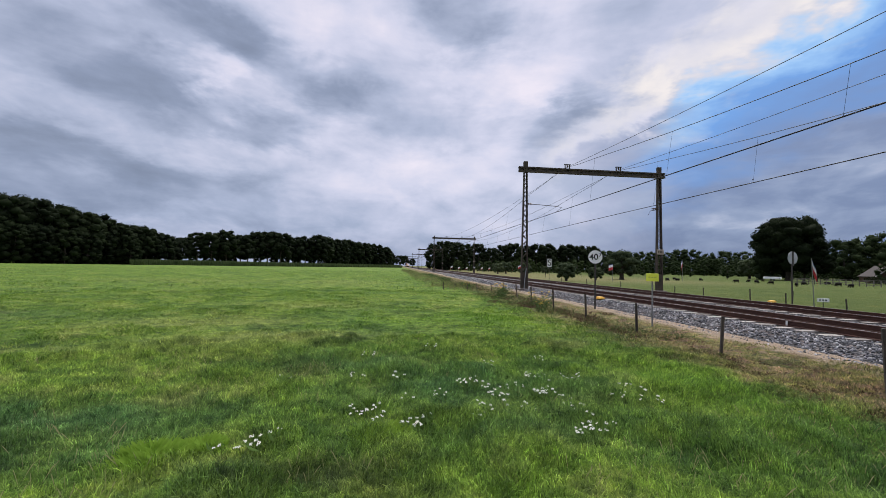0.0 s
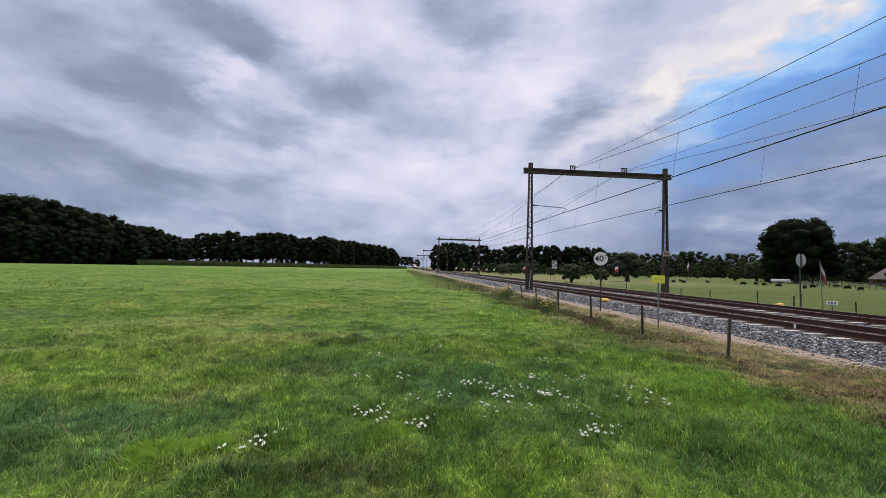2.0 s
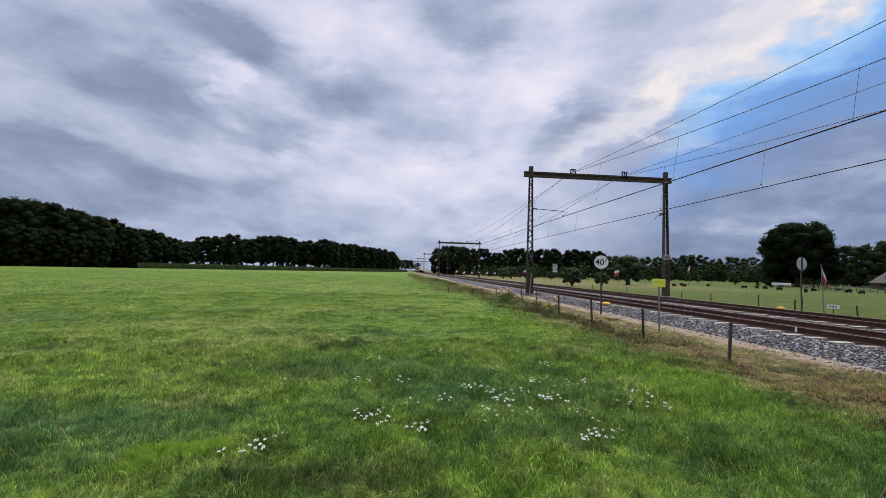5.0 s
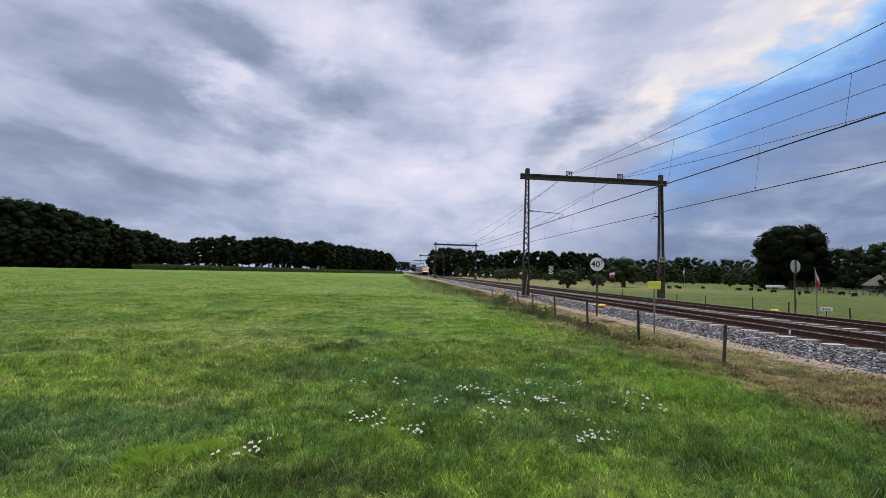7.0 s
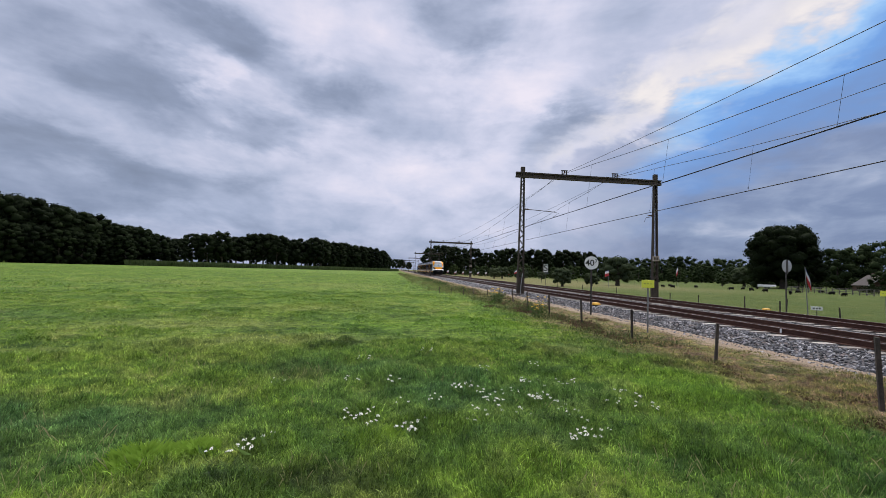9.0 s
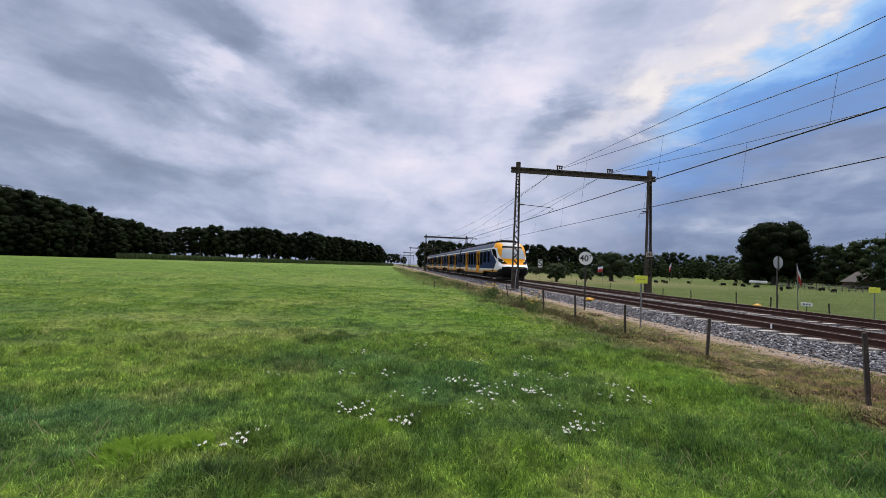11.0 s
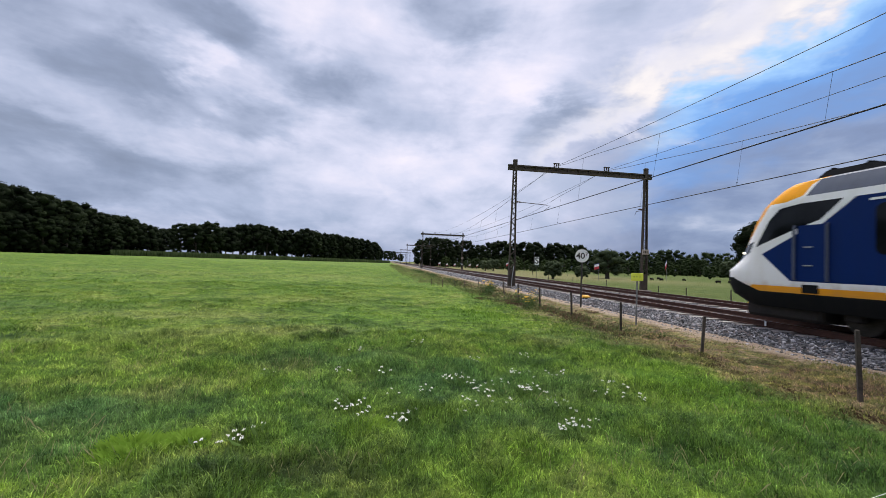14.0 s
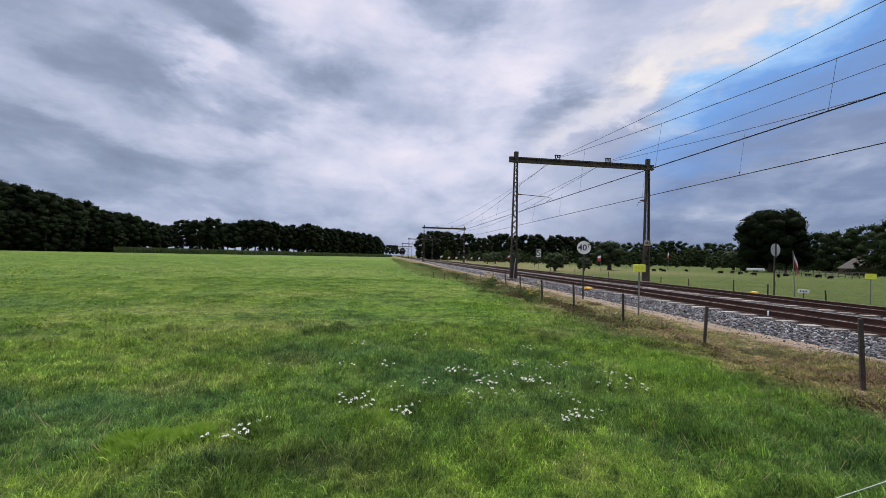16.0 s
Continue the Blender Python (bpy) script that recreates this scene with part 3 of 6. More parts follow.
def build_overhead():
    p = build_portal()
    for y in PORTALS:
        q = p if y == 0 else copy_thing(p, pose(0, y, 0))
        if y == 0:
            pl = part("number_plate", Shape().box(MAST_R - 0.28, -0.17, 2.55, MAST_R + 0.28, -0.14, 2.95, 0.005), surface("faded plate", (0.25, 0.2, 0.15), (0.42, 0.36, 0.3), 4, 0.6), q, "faded small plate on the mast")
            for k in range(3):
                part("writing_bar", Shape().box(MAST_R - 0.18 + 0.13 * k, -0.178, 2.65, MAST_R - 0.1 + 0.13 * k, -0.171, 2.85), M_STEEL, pl)
            sh = surface("galvanised sheath", (0.2, 0.2, 0.2), (0.4, 0.4, 0.4), 5, 0.5, 0.5)
            part("cable_sheath", Shape().tube([(MAST_L - 0.05, -0.17, -0.25), (MAST_L, -0.17, 0.5), (MAST_L + 0.1, -0.17, 1.3)], 0.035, 6), sh, q, "pale cable sheath at the mast's foot")
    ys = np.concatenate([np.linspace(a, b, 25)[:-1] for a, b in zip(PORTALS, PORTALS[1:])] + [[PORTALS[-1]]])
    for c, low in ((0.95, 0.0), (D + 0.95, 0.14)):
        line = tagged(new("overhead_line"), "dark copper contact wire with carrying cable and droppers", "overhead line", "overhead lines")
        zig = [(c + 0.12 * (-1) ** i, y, 5.5 - low) for i, y in enumerate(PORTALS)]
        pts = [tuple(np.interp(y, PORTALS, [z[k] for z in zig]) for k in range(3)) for y in ys]
        part("contact_wire", Shape().tube(pts, 0.017, 6), M_WIRE, line)
        part("contact_wire", Shape().tube([(x + 0.05, y, z + 0.0) for x, y, z in pts], 0.012, 5), M_WIRE, line)
        part("carrying_cable", Shape().tube([(c + (0.4 if messenger(y) > 8.3 else 0.2), y, messenger(y)) for y in ys], 0.014, 5), M_WIRE, line)
        part("feeder_cable", Shape().tube([(c + 0.9, y, feeder(y)) for y in ys], 0.013, 5), M_WIRE, line)
        for a, b in zip(PORTALS[:3], PORTALS[1:4]):
            for k in range(10):
                y = b - 5.8 - 7.2 * k
                if y < a + 3:
                    continue
                x = np.interp(y, PORTALS, [z[0] for z in zig])
                dr = part("dropper", Shape().tube([(x, y, 5.5 - low), (c + 0.2, y, messenger(y))], 0.006, 4), M_WIRE, line)
                part("clamp", Shape().box(x - 0.014, y - 0.025, 5.475, x + 0.014, y + 0.025, 5.515), M_WIRE, dr)


build_overhead()

# ---- trees ----


def leaf_soup(rng, centres, radii, per, size, squash=0.8):
    """Small bent leaf clumps scattered through blobs; denser to the outside."""
    out = []
    for c, r in zip(centres, radii):
        n = int(per * r * r)
        d = rng.normal(size=(n, 3))
        d /= np.linalg.norm(d, axis=1)[:, None]
        d[:, 2] *= squash
        p = np.array(c) + d * (r * (0.55 + 0.5 * rng.random(n) ** 0.6))[:, None]
        a = rng.normal(size=(n, 3))
        a /= np.linalg.norm(a, axis=1)[:, None]
        b = np.cross(a, rng.normal(size=(n, 3)))
        b /= np.linalg.norm(b, axis=1)[:, None]
        s = size * rng.uniform(0.5, 1.25, n)[:, None]
        bend = np.cross(a, b) * s * 0.3
        out.append(np.stack([p - a * s, p - b * s * 0.6 + bend, p + a * s, p + b * s * 0.6 + bend], 1))
    v = np.concatenate(out)
    n = len(v)
    tris = (np.array([(0, 1, 2), (0, 2, 3)])[None] + 4 * np.arange(n)[:, None, None]).reshape(-1, 3)
    return v.reshape(-1, 3), tris


def ball(level):
    bm = bmesh.new()
    bmesh.ops.create_icosphere(bm, subdivisions=level, radius=1.0)
    bm.verts.index_update()
    out = np.array([v.co[:] for v in bm.verts]), np.array([[v.index for v in f.verts] for f in bm.faces])
    bm.free()
    return out


def crown_soup(rng, cs, rs, per, size, level=2):
    """Billowing boughs: rough closed lobes with leaf sprays standing off them."""
    bv, bf = ball(level)
    vs, fs, o = [], [], 0
    for c, r in zip(cs, rs):
        k = 1 + 0.22 * np.sin(bv @ rng.normal(size=3) * 3.1 + rng.uniform(0, 6)) * np.sin(bv @ rng.normal(size=3) * 2.7) + rng.uniform(-0.26, 0.26, len(bv))
        vs.append(np.array(c) + bv * k[:, None] * r * np.array([0.72, 0.72, 0.56]))
        fs.append(bf + o)
        o += len(bv)
    lv, lt = leaf_soup(rng, cs, [r * 0.96 for r in rs], per, size)
    return np.concatenate([*vs, lv]), np.concatenate([*fs, lt + o])


def tree_proto(name, seed, height, spread, trunk, leaf, per, size, mat, label, blobs=26, limbs=7, category="tree", low=0.0, level=2):
    """A broadleaf tree: tapered trunk, limbs, and a domed crown of billowing leafy boughs; its top is at height."""
    rng = np.random.default_rng(seed)
    th = tagged(new(name), label, category)
    s = Shape()
    top = height * 0.66
    lean = rng.normal(size=2) * 0.02 * height
    s.tube([(0, 0, -0.3), (0, 0, 0.4), (lean[0] * 0.4, lean[1] * 0.4, top * 0.5), (lean[0], lean[1], top)], [trunk * 1.5, trunk, trunk * 0.75, trunk * 0.25], 8)
    tips = []
    for k in range(limbs):
        an = 2 * math.pi * k / limbs + rng.uniform(-0.4, 0.4)
        z = height * rng.uniform(0.2 + low * 0.5, 0.5)
        r = spread * rng.uniform(0.45, 0.8)
        e = (math.cos(an) * r, math.sin(an) * r, z + height * rng.uniform(0.15, 0.28))
        m = (e[0] * 0.45, e[1] * 0.45, z + (e[2] - z) * 0.35)
        s.tube([(lean[0] * 0.5, lean[1] * 0.5, z), m, e], [trunk * 0.42, trunk * 0.28, trunk * 0.08], 5)
        tips.append(e)
    part("trunk", s, M_BARK, th)
    cs, rs = [], []
    for k in range(blobs):
        r = spread * rng.uniform(0.20, 0.32)
        u = (k + 0.5) / blobs
        z = height * leaf + r * 0.7 + (height * (1 - leaf) - 1.6 * r) * u
        q = (z - height * leaf) / (height * (1 - leaf))
        prof = math.sqrt(max(0.05, 1 - (2 * max(q, 0.42) - 0.84) ** 2 / 1.34)) * (0.72 + 0.28 * min(1, q / 0.3))
        an = 2.39996 * k + rng.uniform(-0.5, 0.5)
        w = (spread * prof - r * 0.8) * rng.uniform(0.55, 1.0)
        cs.append((math.cos(an) * w + lean[0], math.sin(an) * w + lean[1], z))
        rs.append(r)
    for e in tips:
        cs.append(e)
        rs.append(spread * rng.uniform(0.16, 0.26))
    v, tris = crown_soup(rng, cs, rs, per, size, level)
    part("crown", soup("crown", v, tris, mat), None, th)
    return th


def around(az, dist, z=None):
    """A place by compass: degrees right of the track's direction and metres from the standing point."""
    x, y = EYE[0] + dist * math.sin(radians(az)), EYE[1] + dist * math.cos(radians(az))
    return x, y, float(ground_z(x, y)) if z is None else z


def plant(proto, az, dist, scale, turn=0.0, label="", group="", used=set()):
    x, y, z = around(az, dist)
    m = pose(x, y, z - 0.05, 0, 0, turn)
    ob = proto
    if proto.name in used:
        kept = proto.scale.copy()
        proto.scale = (1, 1, 1)
        ob = copy_thing(proto, m)
        proto.scale = kept
    else:
        used.add(proto.name)
        ob.matrix_basis = m
    ob.scale = (scale, scale, scale)
    return tagged(ob, label, group=group)


# skylines: degrees right of the track's direction and the tree tops' degrees over the horizon
WOOD_NEAR = [(-54, 6.4), (-42, 6.1), (-38, 5.75), (-36.2, 5.5), (-33.9, 4.7), (-32.1, 3.95), (-30.1, 3.8), (-29, 3.5), (-27.9, 3.1), (-27.0, 2.7)]
WOOD_FAR = [(-26.6, 2.6), (-25.6, 2.9), (-24.8, 3.45), (-23.7, 3.7), (-22.7, 3.35), (-21.7, 3.95), (-20.5, 3.4), (-19.2, 3.85), (-16.2, 4.1), (-14.8, 3.7),
            (-13.1, 3.45), (-10.6, 3.8), (-8.7, 3.5), (-5.7, 3.25), (-2.6, 2.9), (-1.4, 2.5), (-0.8, 1.9)]


TREES_RIGHT = [(3.9, 2.85), (5.5, 3.44), (8.2, 3.51), (10.0, 2.99), (11.8, 3.58), (13.5, 2.75), (14.9, 3.78), (16.2, 3.41), (19.7, 3.83), (21.4, 2.71), (23.1, 3.48), (25.7, 3.34), (27.3, 3.13), (28.6, 2.26), (30.3, 2.99), (31.3, 2.29), (35.0, 2.52), (37.2, 2.86), (38.1, 2.32), (39.8, 2.46), (43.4, 2.33), (46.8, 2.5)]


def top_at(az, d, line):
    """Height over the ground that brings a tree's top to the skyline."""
    return d * math.tan(radians(np.interp(az, [p[0] for p in line], [p[1] for p in line]))) + EYE[2] - around(az, d)[2] + 0.9


def build_trees():
    L = "tall dark green broadleaf tree in full summer leaf"
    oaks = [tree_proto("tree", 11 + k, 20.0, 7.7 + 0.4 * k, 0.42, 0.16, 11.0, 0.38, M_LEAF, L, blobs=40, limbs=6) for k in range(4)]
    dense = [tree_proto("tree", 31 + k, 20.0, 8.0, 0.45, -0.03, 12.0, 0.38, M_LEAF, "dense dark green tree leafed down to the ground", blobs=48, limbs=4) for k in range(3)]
    copse = [tree_proto("tree", 51 + k, 20.0, 9.5, 0.45, -0.03, 10.0, 0.42, M_LEAF3, "mid-green rounded tree in the far field wood", blobs=36, limbs=4, level=1) for k in range(2)]
    rng = random.Random(4)
    g = "wood beyond the meadow"
    # wood on the far side of the meadow, nearest at its dark corner
    az = -53.0
    while az < -27.2:
        d = 172 + (az + 52) * 1.2 + rng.uniform(-3, 5)
        pr = rng.choice(dense) if az < -31.5 else rng.choice(oaks)
        plant(pr, az, d, top_at(az, d, WOOD_NEAR) / 20 * rng.uniform(0.95, 1.01), rng.uniform(0, 360), group=g)
        if az < -30.0:
            plant(rng.choice(dense), az + 1.0, d + 13, top_at(az + 1.0, d + 13, WOOD_NEAR) / 20 * rng.uniform(0.95, 1.03), rng.uniform(0, 360), group=g)
            plant(rng.choice(dense), az + 0.4, d - 7, 0.6 * rng.uniform(0.8, 1.1), rng.uniform(0, 360), group=g)
            plant(rng.choice(dense), az - 0.5, d - 4, 0.7 * rng.uniform(0.8, 1.1), rng.uniform(0, 360), group=g)
        else:
            plant(rng.choice(oaks), az + 0.9, d + 9, top_at(az + 0.9, d + 9, WOOD_NEAR) / 20 * rng.uniform(0.9, 1.0), rng.uniform(0, 360), group=g)
            plant(rng.choice(dense), az + 0.6, d + 20, 0.5 * rng.uniform(0.8, 1.1), rng.uniform(0, 360), group=g)
        az += 1.8
    az = -26.2
    while az < -0.9:
        d = np.interp(az, [-29.5, -20, -10, -1.4], [228, 262, 318, 400]) + rng.uniform(-6, 8)
        pr = rng.choice(dense) if az > -9 else rng.choice(oaks)
        plant(pr, az, d, top_at(az, d, WOOD_FAR) / 20 * rng.uniform(0.95, 1.03), rng.uniform(0, 360), group=g)
        if az > -24 and rng.random() < 0.8:
            plant(rng.choice(oaks), az + 0.8, d + 18, top_at(az + 0.8, d + 18, WOOD_FAR) / 20 * rng.uniform(0.84, 0.98), rng.uniform(0, 360), group=g)
        if rng.random() < 0.85:
            plant(rng.choice(dense), az + rng.uniform(0.3, 1.2), d + 24, 0.45 * rng.uniform(0.7, 1.3), rng.uniform(0, 360), group=g)
        az += 1.55 if az < -12 else 1.0
    # beyond the railway
    g = "trees beyond the railway"
    for az, d, h in [(1.0, 520, 0.75), (2.0, 540, 0.6), (0.2, 470, 0.7)]:
        plant(rng.choice(oaks), az, d, h, rng.uniform(0, 360), group=g)
    az = 4.9
    while az < 10.6:
        d = 262 + rng.uniform(-6, 10)
        plant(rng.choice(dense), az, d, top_at(az, d, TREES_RIGHT) / 20 * rng.uniform(0.96, 1.02), rng.uniform(0, 360), group=g)
        az += 1.15
    az = 11.2
    while az < 43.0:
        d = (268 if az < 28 else 320) + rng.uniform(-10, 14)
        plant(rng.choice(oaks if az < 27 else copse), az, d, top_at(az, d, TREES_RIGHT) / 20 * rng.uniform(0.90, 1.02), rng.uniform(0, 360), group=g)
        az += rng.uniform(1.2, 1.8)
    az = 9.0
    while az < 66.0:
        d = 300 + rng.uniform(-12, 14)
        plant(rng.choice(copse), az, d, np.interp(az, [9, 28, 32, 66], [0.60, 0.58, 0.56, 0.60]) * rng.uniform(0.75, 1.1), rng.uniform(0, 360), group=g)
        az += rng.uniform(0.9, 1.3)
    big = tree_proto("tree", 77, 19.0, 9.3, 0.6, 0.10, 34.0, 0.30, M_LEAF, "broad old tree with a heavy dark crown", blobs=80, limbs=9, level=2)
    plant(big, 46.3, 172, 1.13, 20)
    for az, d, s in [(44.9, 176, 0.76), (47.6, 178, 0.80), (48.6, 170, 0.6), (50.6, 225, 0.86), (52.0, 232, 0.92), (53.6, 228, 1.0), (55.8, 176, 0.92), (57.5, 170, 0.95), (60, 172, 1.0)]:
        plant(rng.choice(copse if az > 50 or az < 45 else oaks), az, d, s, rng.uniform(0, 360), group=g)
    bush = tree_proto("bush", 88, 6.0, 3.4, 0.15, 0.0, 24, 0.22, M_LEAF2, "mid-green rounded bush at the field's edge", blobs=18, limbs=3, category="bush", level=1)
    for k in range(52):
        plant(bush, rng.uniform(8, 62), rng.uniform(178, 232), rng.uniform(0.6, 1.25), rng.uniform(0, 360), group="bushes along the pasture")
    willow = tree_proto("willow", 99, 6.2, 3.5, 0.42, 0.10, 190, 0.12, M_WILLOW, "grey-green pollard willow in the pasture", blobs=34, category="willow", limbs=8)
    for az, d, s in [(29.8, 108, 1.22), (23.0, 82, 0.62), (26.7, 96, 0.52), (43.0, 190, 1.25), (41.0, 205, 0.9), (13.9, 150, 0.7), (17.5, 142, 0.75), (15.0, 160, 0.8), (20.3, 160, 0.55)]:
        plant(willow, az, d, s, rng.uniform(0, 360), group="pollard willows")


build_trees()


def build_maize():
    """Strip of maize before the wood, a dark band of upright leaves."""
    rng = np.random.default_rng(8)
    n = 26000
    az = np.radians(rng.uniform(-31, 0.6, n))
    d = np.interp(np.degrees(az), [-31, -20, -8, 0.6], [185, 205, 250, 330]) + rng.uniform(0, 10, n) ** 1.0
    x, y = EYE[0] + d * np.sin(az), EYE[1] + d * np.cos(az)
    z = ground_z(x, y)
    h = rng.uniform(1.7, 2.3, n)
    w = rng.uniform(0.15, 0.35, n)
    t = rng.uniform(0, 3.14, n)
    dx, dy = np.cos(t) * w, np.sin(t) * w
    lx, ly = rng.normal(size=(2, n)) * 0.3
    v = np.stack([np.stack([x - dx, y - dy, z], -1), np.stack([x + dx, y + dy, z], -1), np.stack([x + lx, y + ly, z + h], -1)], 1)
    tagged(new("maize_field", soup("maize_field", v.reshape(-1, 3), np.arange(3 * n).reshape(-1, 3), M_MAIZE)), "strip of tall dark green maize before the wood", "maize", kind="stuff")


build_maize()

# ---- grass ----


def blades(name, n, place, length, width, label, seed, lean=0.45, arch=False, mat=M_BLADE):
    """Loose grass blades, bent once or arching over."""
    rng = np.random.default_rng(seed)
    x, y = place(rng, n)
    n = len(x)
    z = ground_z(x, y) - 0.01 + 0.09 * tuft(x, y)
    L = length(rng, x, y) * np.interp(x, [-5.6, -4.9], [1.0, 0.5])  # the verge is mown short
    w = width(rng, x, y)
    a = rng.uniform(0, 6.283, n)
    dx, dy = np.cos(a) * w, np.sin(a) * w
    b = rng.uniform(0, 6.283, n)
    k = rng.uniform(0.1, lean, n) * L
    bx, by = np.cos(b) * k, np.sin(b) * k
    low, mid = np.stack([x - dx, y - dy, z], -1), np.stack([x + bx * 0.35 + dx * 0.7, y + by * 0.35 + dy * 0.7, z + L * 0.6], -1)
    if arch:
        v = np.stack([low, np.stack([x + dx, y + dy, z], -1), mid, np.stack([x + bx * 0.35 - dx * 0.8, y + by * 0.35 - dy * 0.8, z + L * 0.6], -1),
                      np.stack([x + bx, y + by, z + L * rng.uniform(0.62, 0.98, n)], -1)], 1)
        f = np.array([(0, 1, 2), (0, 2, 3), (3, 2, 4)])
    else:
        v = np.stack([low, np.stack([x + dx, y + dy, z], -1), mid, np.stack([x + bx, y + by, z + L * 0.95], -1)], 1)
        f = np.array([(0, 1, 2), (0, 2, 3)])
    tris = (f[None] + v.shape[1] * np.arange(n)[:, None, None]).reshape(-1, 3)
    tagged(new(name, soup(name, v.reshape(-1, 3), tris, mat)), label, "grass", kind="stuff")


def fan(near, far, lo=-52.0, hi=62.0, power=1.0):
    """Places in a fan before the standing point, even in depth by the given power."""
    def place(rng, n):
        az = np.radians(rng.uniform(lo, hi, n))
        d = (near ** power + (far ** power - near ** power) * rng.random(n)) ** (1 / power)
        x, y = EYE[0] + d * np.sin(az), EYE[1] + d * np.cos(az)
        ok = x < -2.45
        return x[ok], y[ok]
    return place


def vnoise(x, y, scale, seed):
    """Smooth value noise between 0 and 1 at arrays of places."""
    u, v = np.asarray(x) / scale + 97.3 * seed, np.asarray(y) / scale + 31.7 * seed
    i, j = np.floor(u), np.floor(v)
    a, b = u - i, v - j
    a, b = a * a * (3 - 2 * a), b * b * (3 - 2 * b)

    def h(p, q):
        w = np.sin(p * 127.1 + q * 311.7 + seed * 17.3) * 43758.5453
        return w - np.floor(w)
    return (h(i, j) * (1 - a) + h(i + 1, j) * a) * (1 - b) + (h(i, j + 1) * (1 - a) + h(i + 1, j + 1) * a) * b


def tuft(x, y):
    """How tall the sward stands: tussocks of about half a metre in drifts of three."""
    f = 0.55 * vnoise(x, y, 0.42, 1) + 0.25 * vnoise(x, y, 1.3, 2) + 0.30 * vnoise(x, y, 3.5, 3)
    return np.clip((f - 0.38) * 2.7, 0, 1) ** 1.6


def build_grass():
    blades("meadow_grass", 300000, fan(2.6, 10.5, power=1.3), lambda r, x, y: r.uniform(0.03, 0.085, len(x)) + 0.11 * tuft(x, y) * r.uniform(0.25, 1, len(x)),
           lambda r, x, y: r.uniform(0.0016, 0.0042, len(x)), "long green meadow grass with mixed tufts", 1, 1.5, True)
    blades("meadow_grass", 16000, fan(0.05, 9.5, 58.0, 312.0, power=1.6), lambda r, x, y: r.uniform(0.03, 0.08, len(x)) + 0.115 * tuft(x, y) * r.uniform(0.25, 1, len(x)),
           lambda r, x, y: r.uniform(0.002, 0.004, len(x)), "green meadow grass round the standing place", 4, 0.6)
    blades("meadow_grass", 18000, fan(0.05, 2.4, power=1.8), lambda r, x, y: r.uniform(0.03, 0.08, len(x)) + 0.08 * tuft(x, y),
           lambda r, x, y: r.uniform(0.0015, 0.003, len(x)), "trodden green meadow grass", 5, 0.6)
    blades("meadow_grass", 175000, fan(9.0, 30.0, power=1.2), lambda r, x, y: r.uniform(0.02, 0.05, len(x)) + 0.09 * tuft(x, y) * r.uniform(0.25, 1, len(x)),
           lambda r, x, y: r.uniform(0.003, 0.007, len(x)), "green meadow grass in uneven patches", 2, 1.0, mat=M_SWARD)
    blades("meadow_grass", 80000, fan(28.0, 120.0, power=1.0), lambda r, x, y: r.uniform(0.03, 0.065, len(x)) + 0.08 * tuft(x, y),
           lambda r, x, y: r.uniform(0.012, 0.030, len(x)), "distant green meadow grass", 3, 1.6, mat=M_SWARD)


build_grass()


def build_stalks():
    """Pale seed stalks standing over the near sward, in loose drifts."""
    rng = np.random.default_rng(17)
    x, y = fan(3.4, 12.0, power=1.3)(rng, 6500)
    keep = vnoise(x, y, 1.1, 7) + 0.5 * vnoise(x, y, 0.3, 8) > 0.95
    x, y = x[keep], y[keep]
    n = len(x)
    z = ground_z(x, y)
    h = rng.uniform(0.08, 0.17, n)
    a, b = rng.uniform(0, 6.283, (2, n))
    k = rng.uniform(0.1, 0.6, n) * h
    w = 0.0009
    v = np.stack([np.stack([x - np.cos(a) * w, y - np.sin(a) * w, z], -1), np.stack([x + np.cos(a) * w, y + np.sin(a) * w, z], -1),
                  np.stack([x + np.cos(b) * k + 0.002 * np.cos(a), y + np.sin(b) * k + 0.002 * np.sin(a), z + h * 0.85], -1),
                  np.stack([x + np.cos(b) * k * 1.3, y + np.sin(b) * k * 1.3, z + h], -1)], 1)
    tris = (np.array([(0, 1, 2), (0, 2, 3)])[None] + 4 * np.arange(n)[:, None, None]).reshape(-1, 3)
    tagged(new("seed_stalks", soup("seed_stalks", v.reshape(-1, 3), tris, leaf_material("seed stalks", (0.22, 0.22, 0.09), (0.45, 0.40, 0.22)))), "pale dry seed stalks standing over the grass", "grass", kind="stuff")


build_stalks()


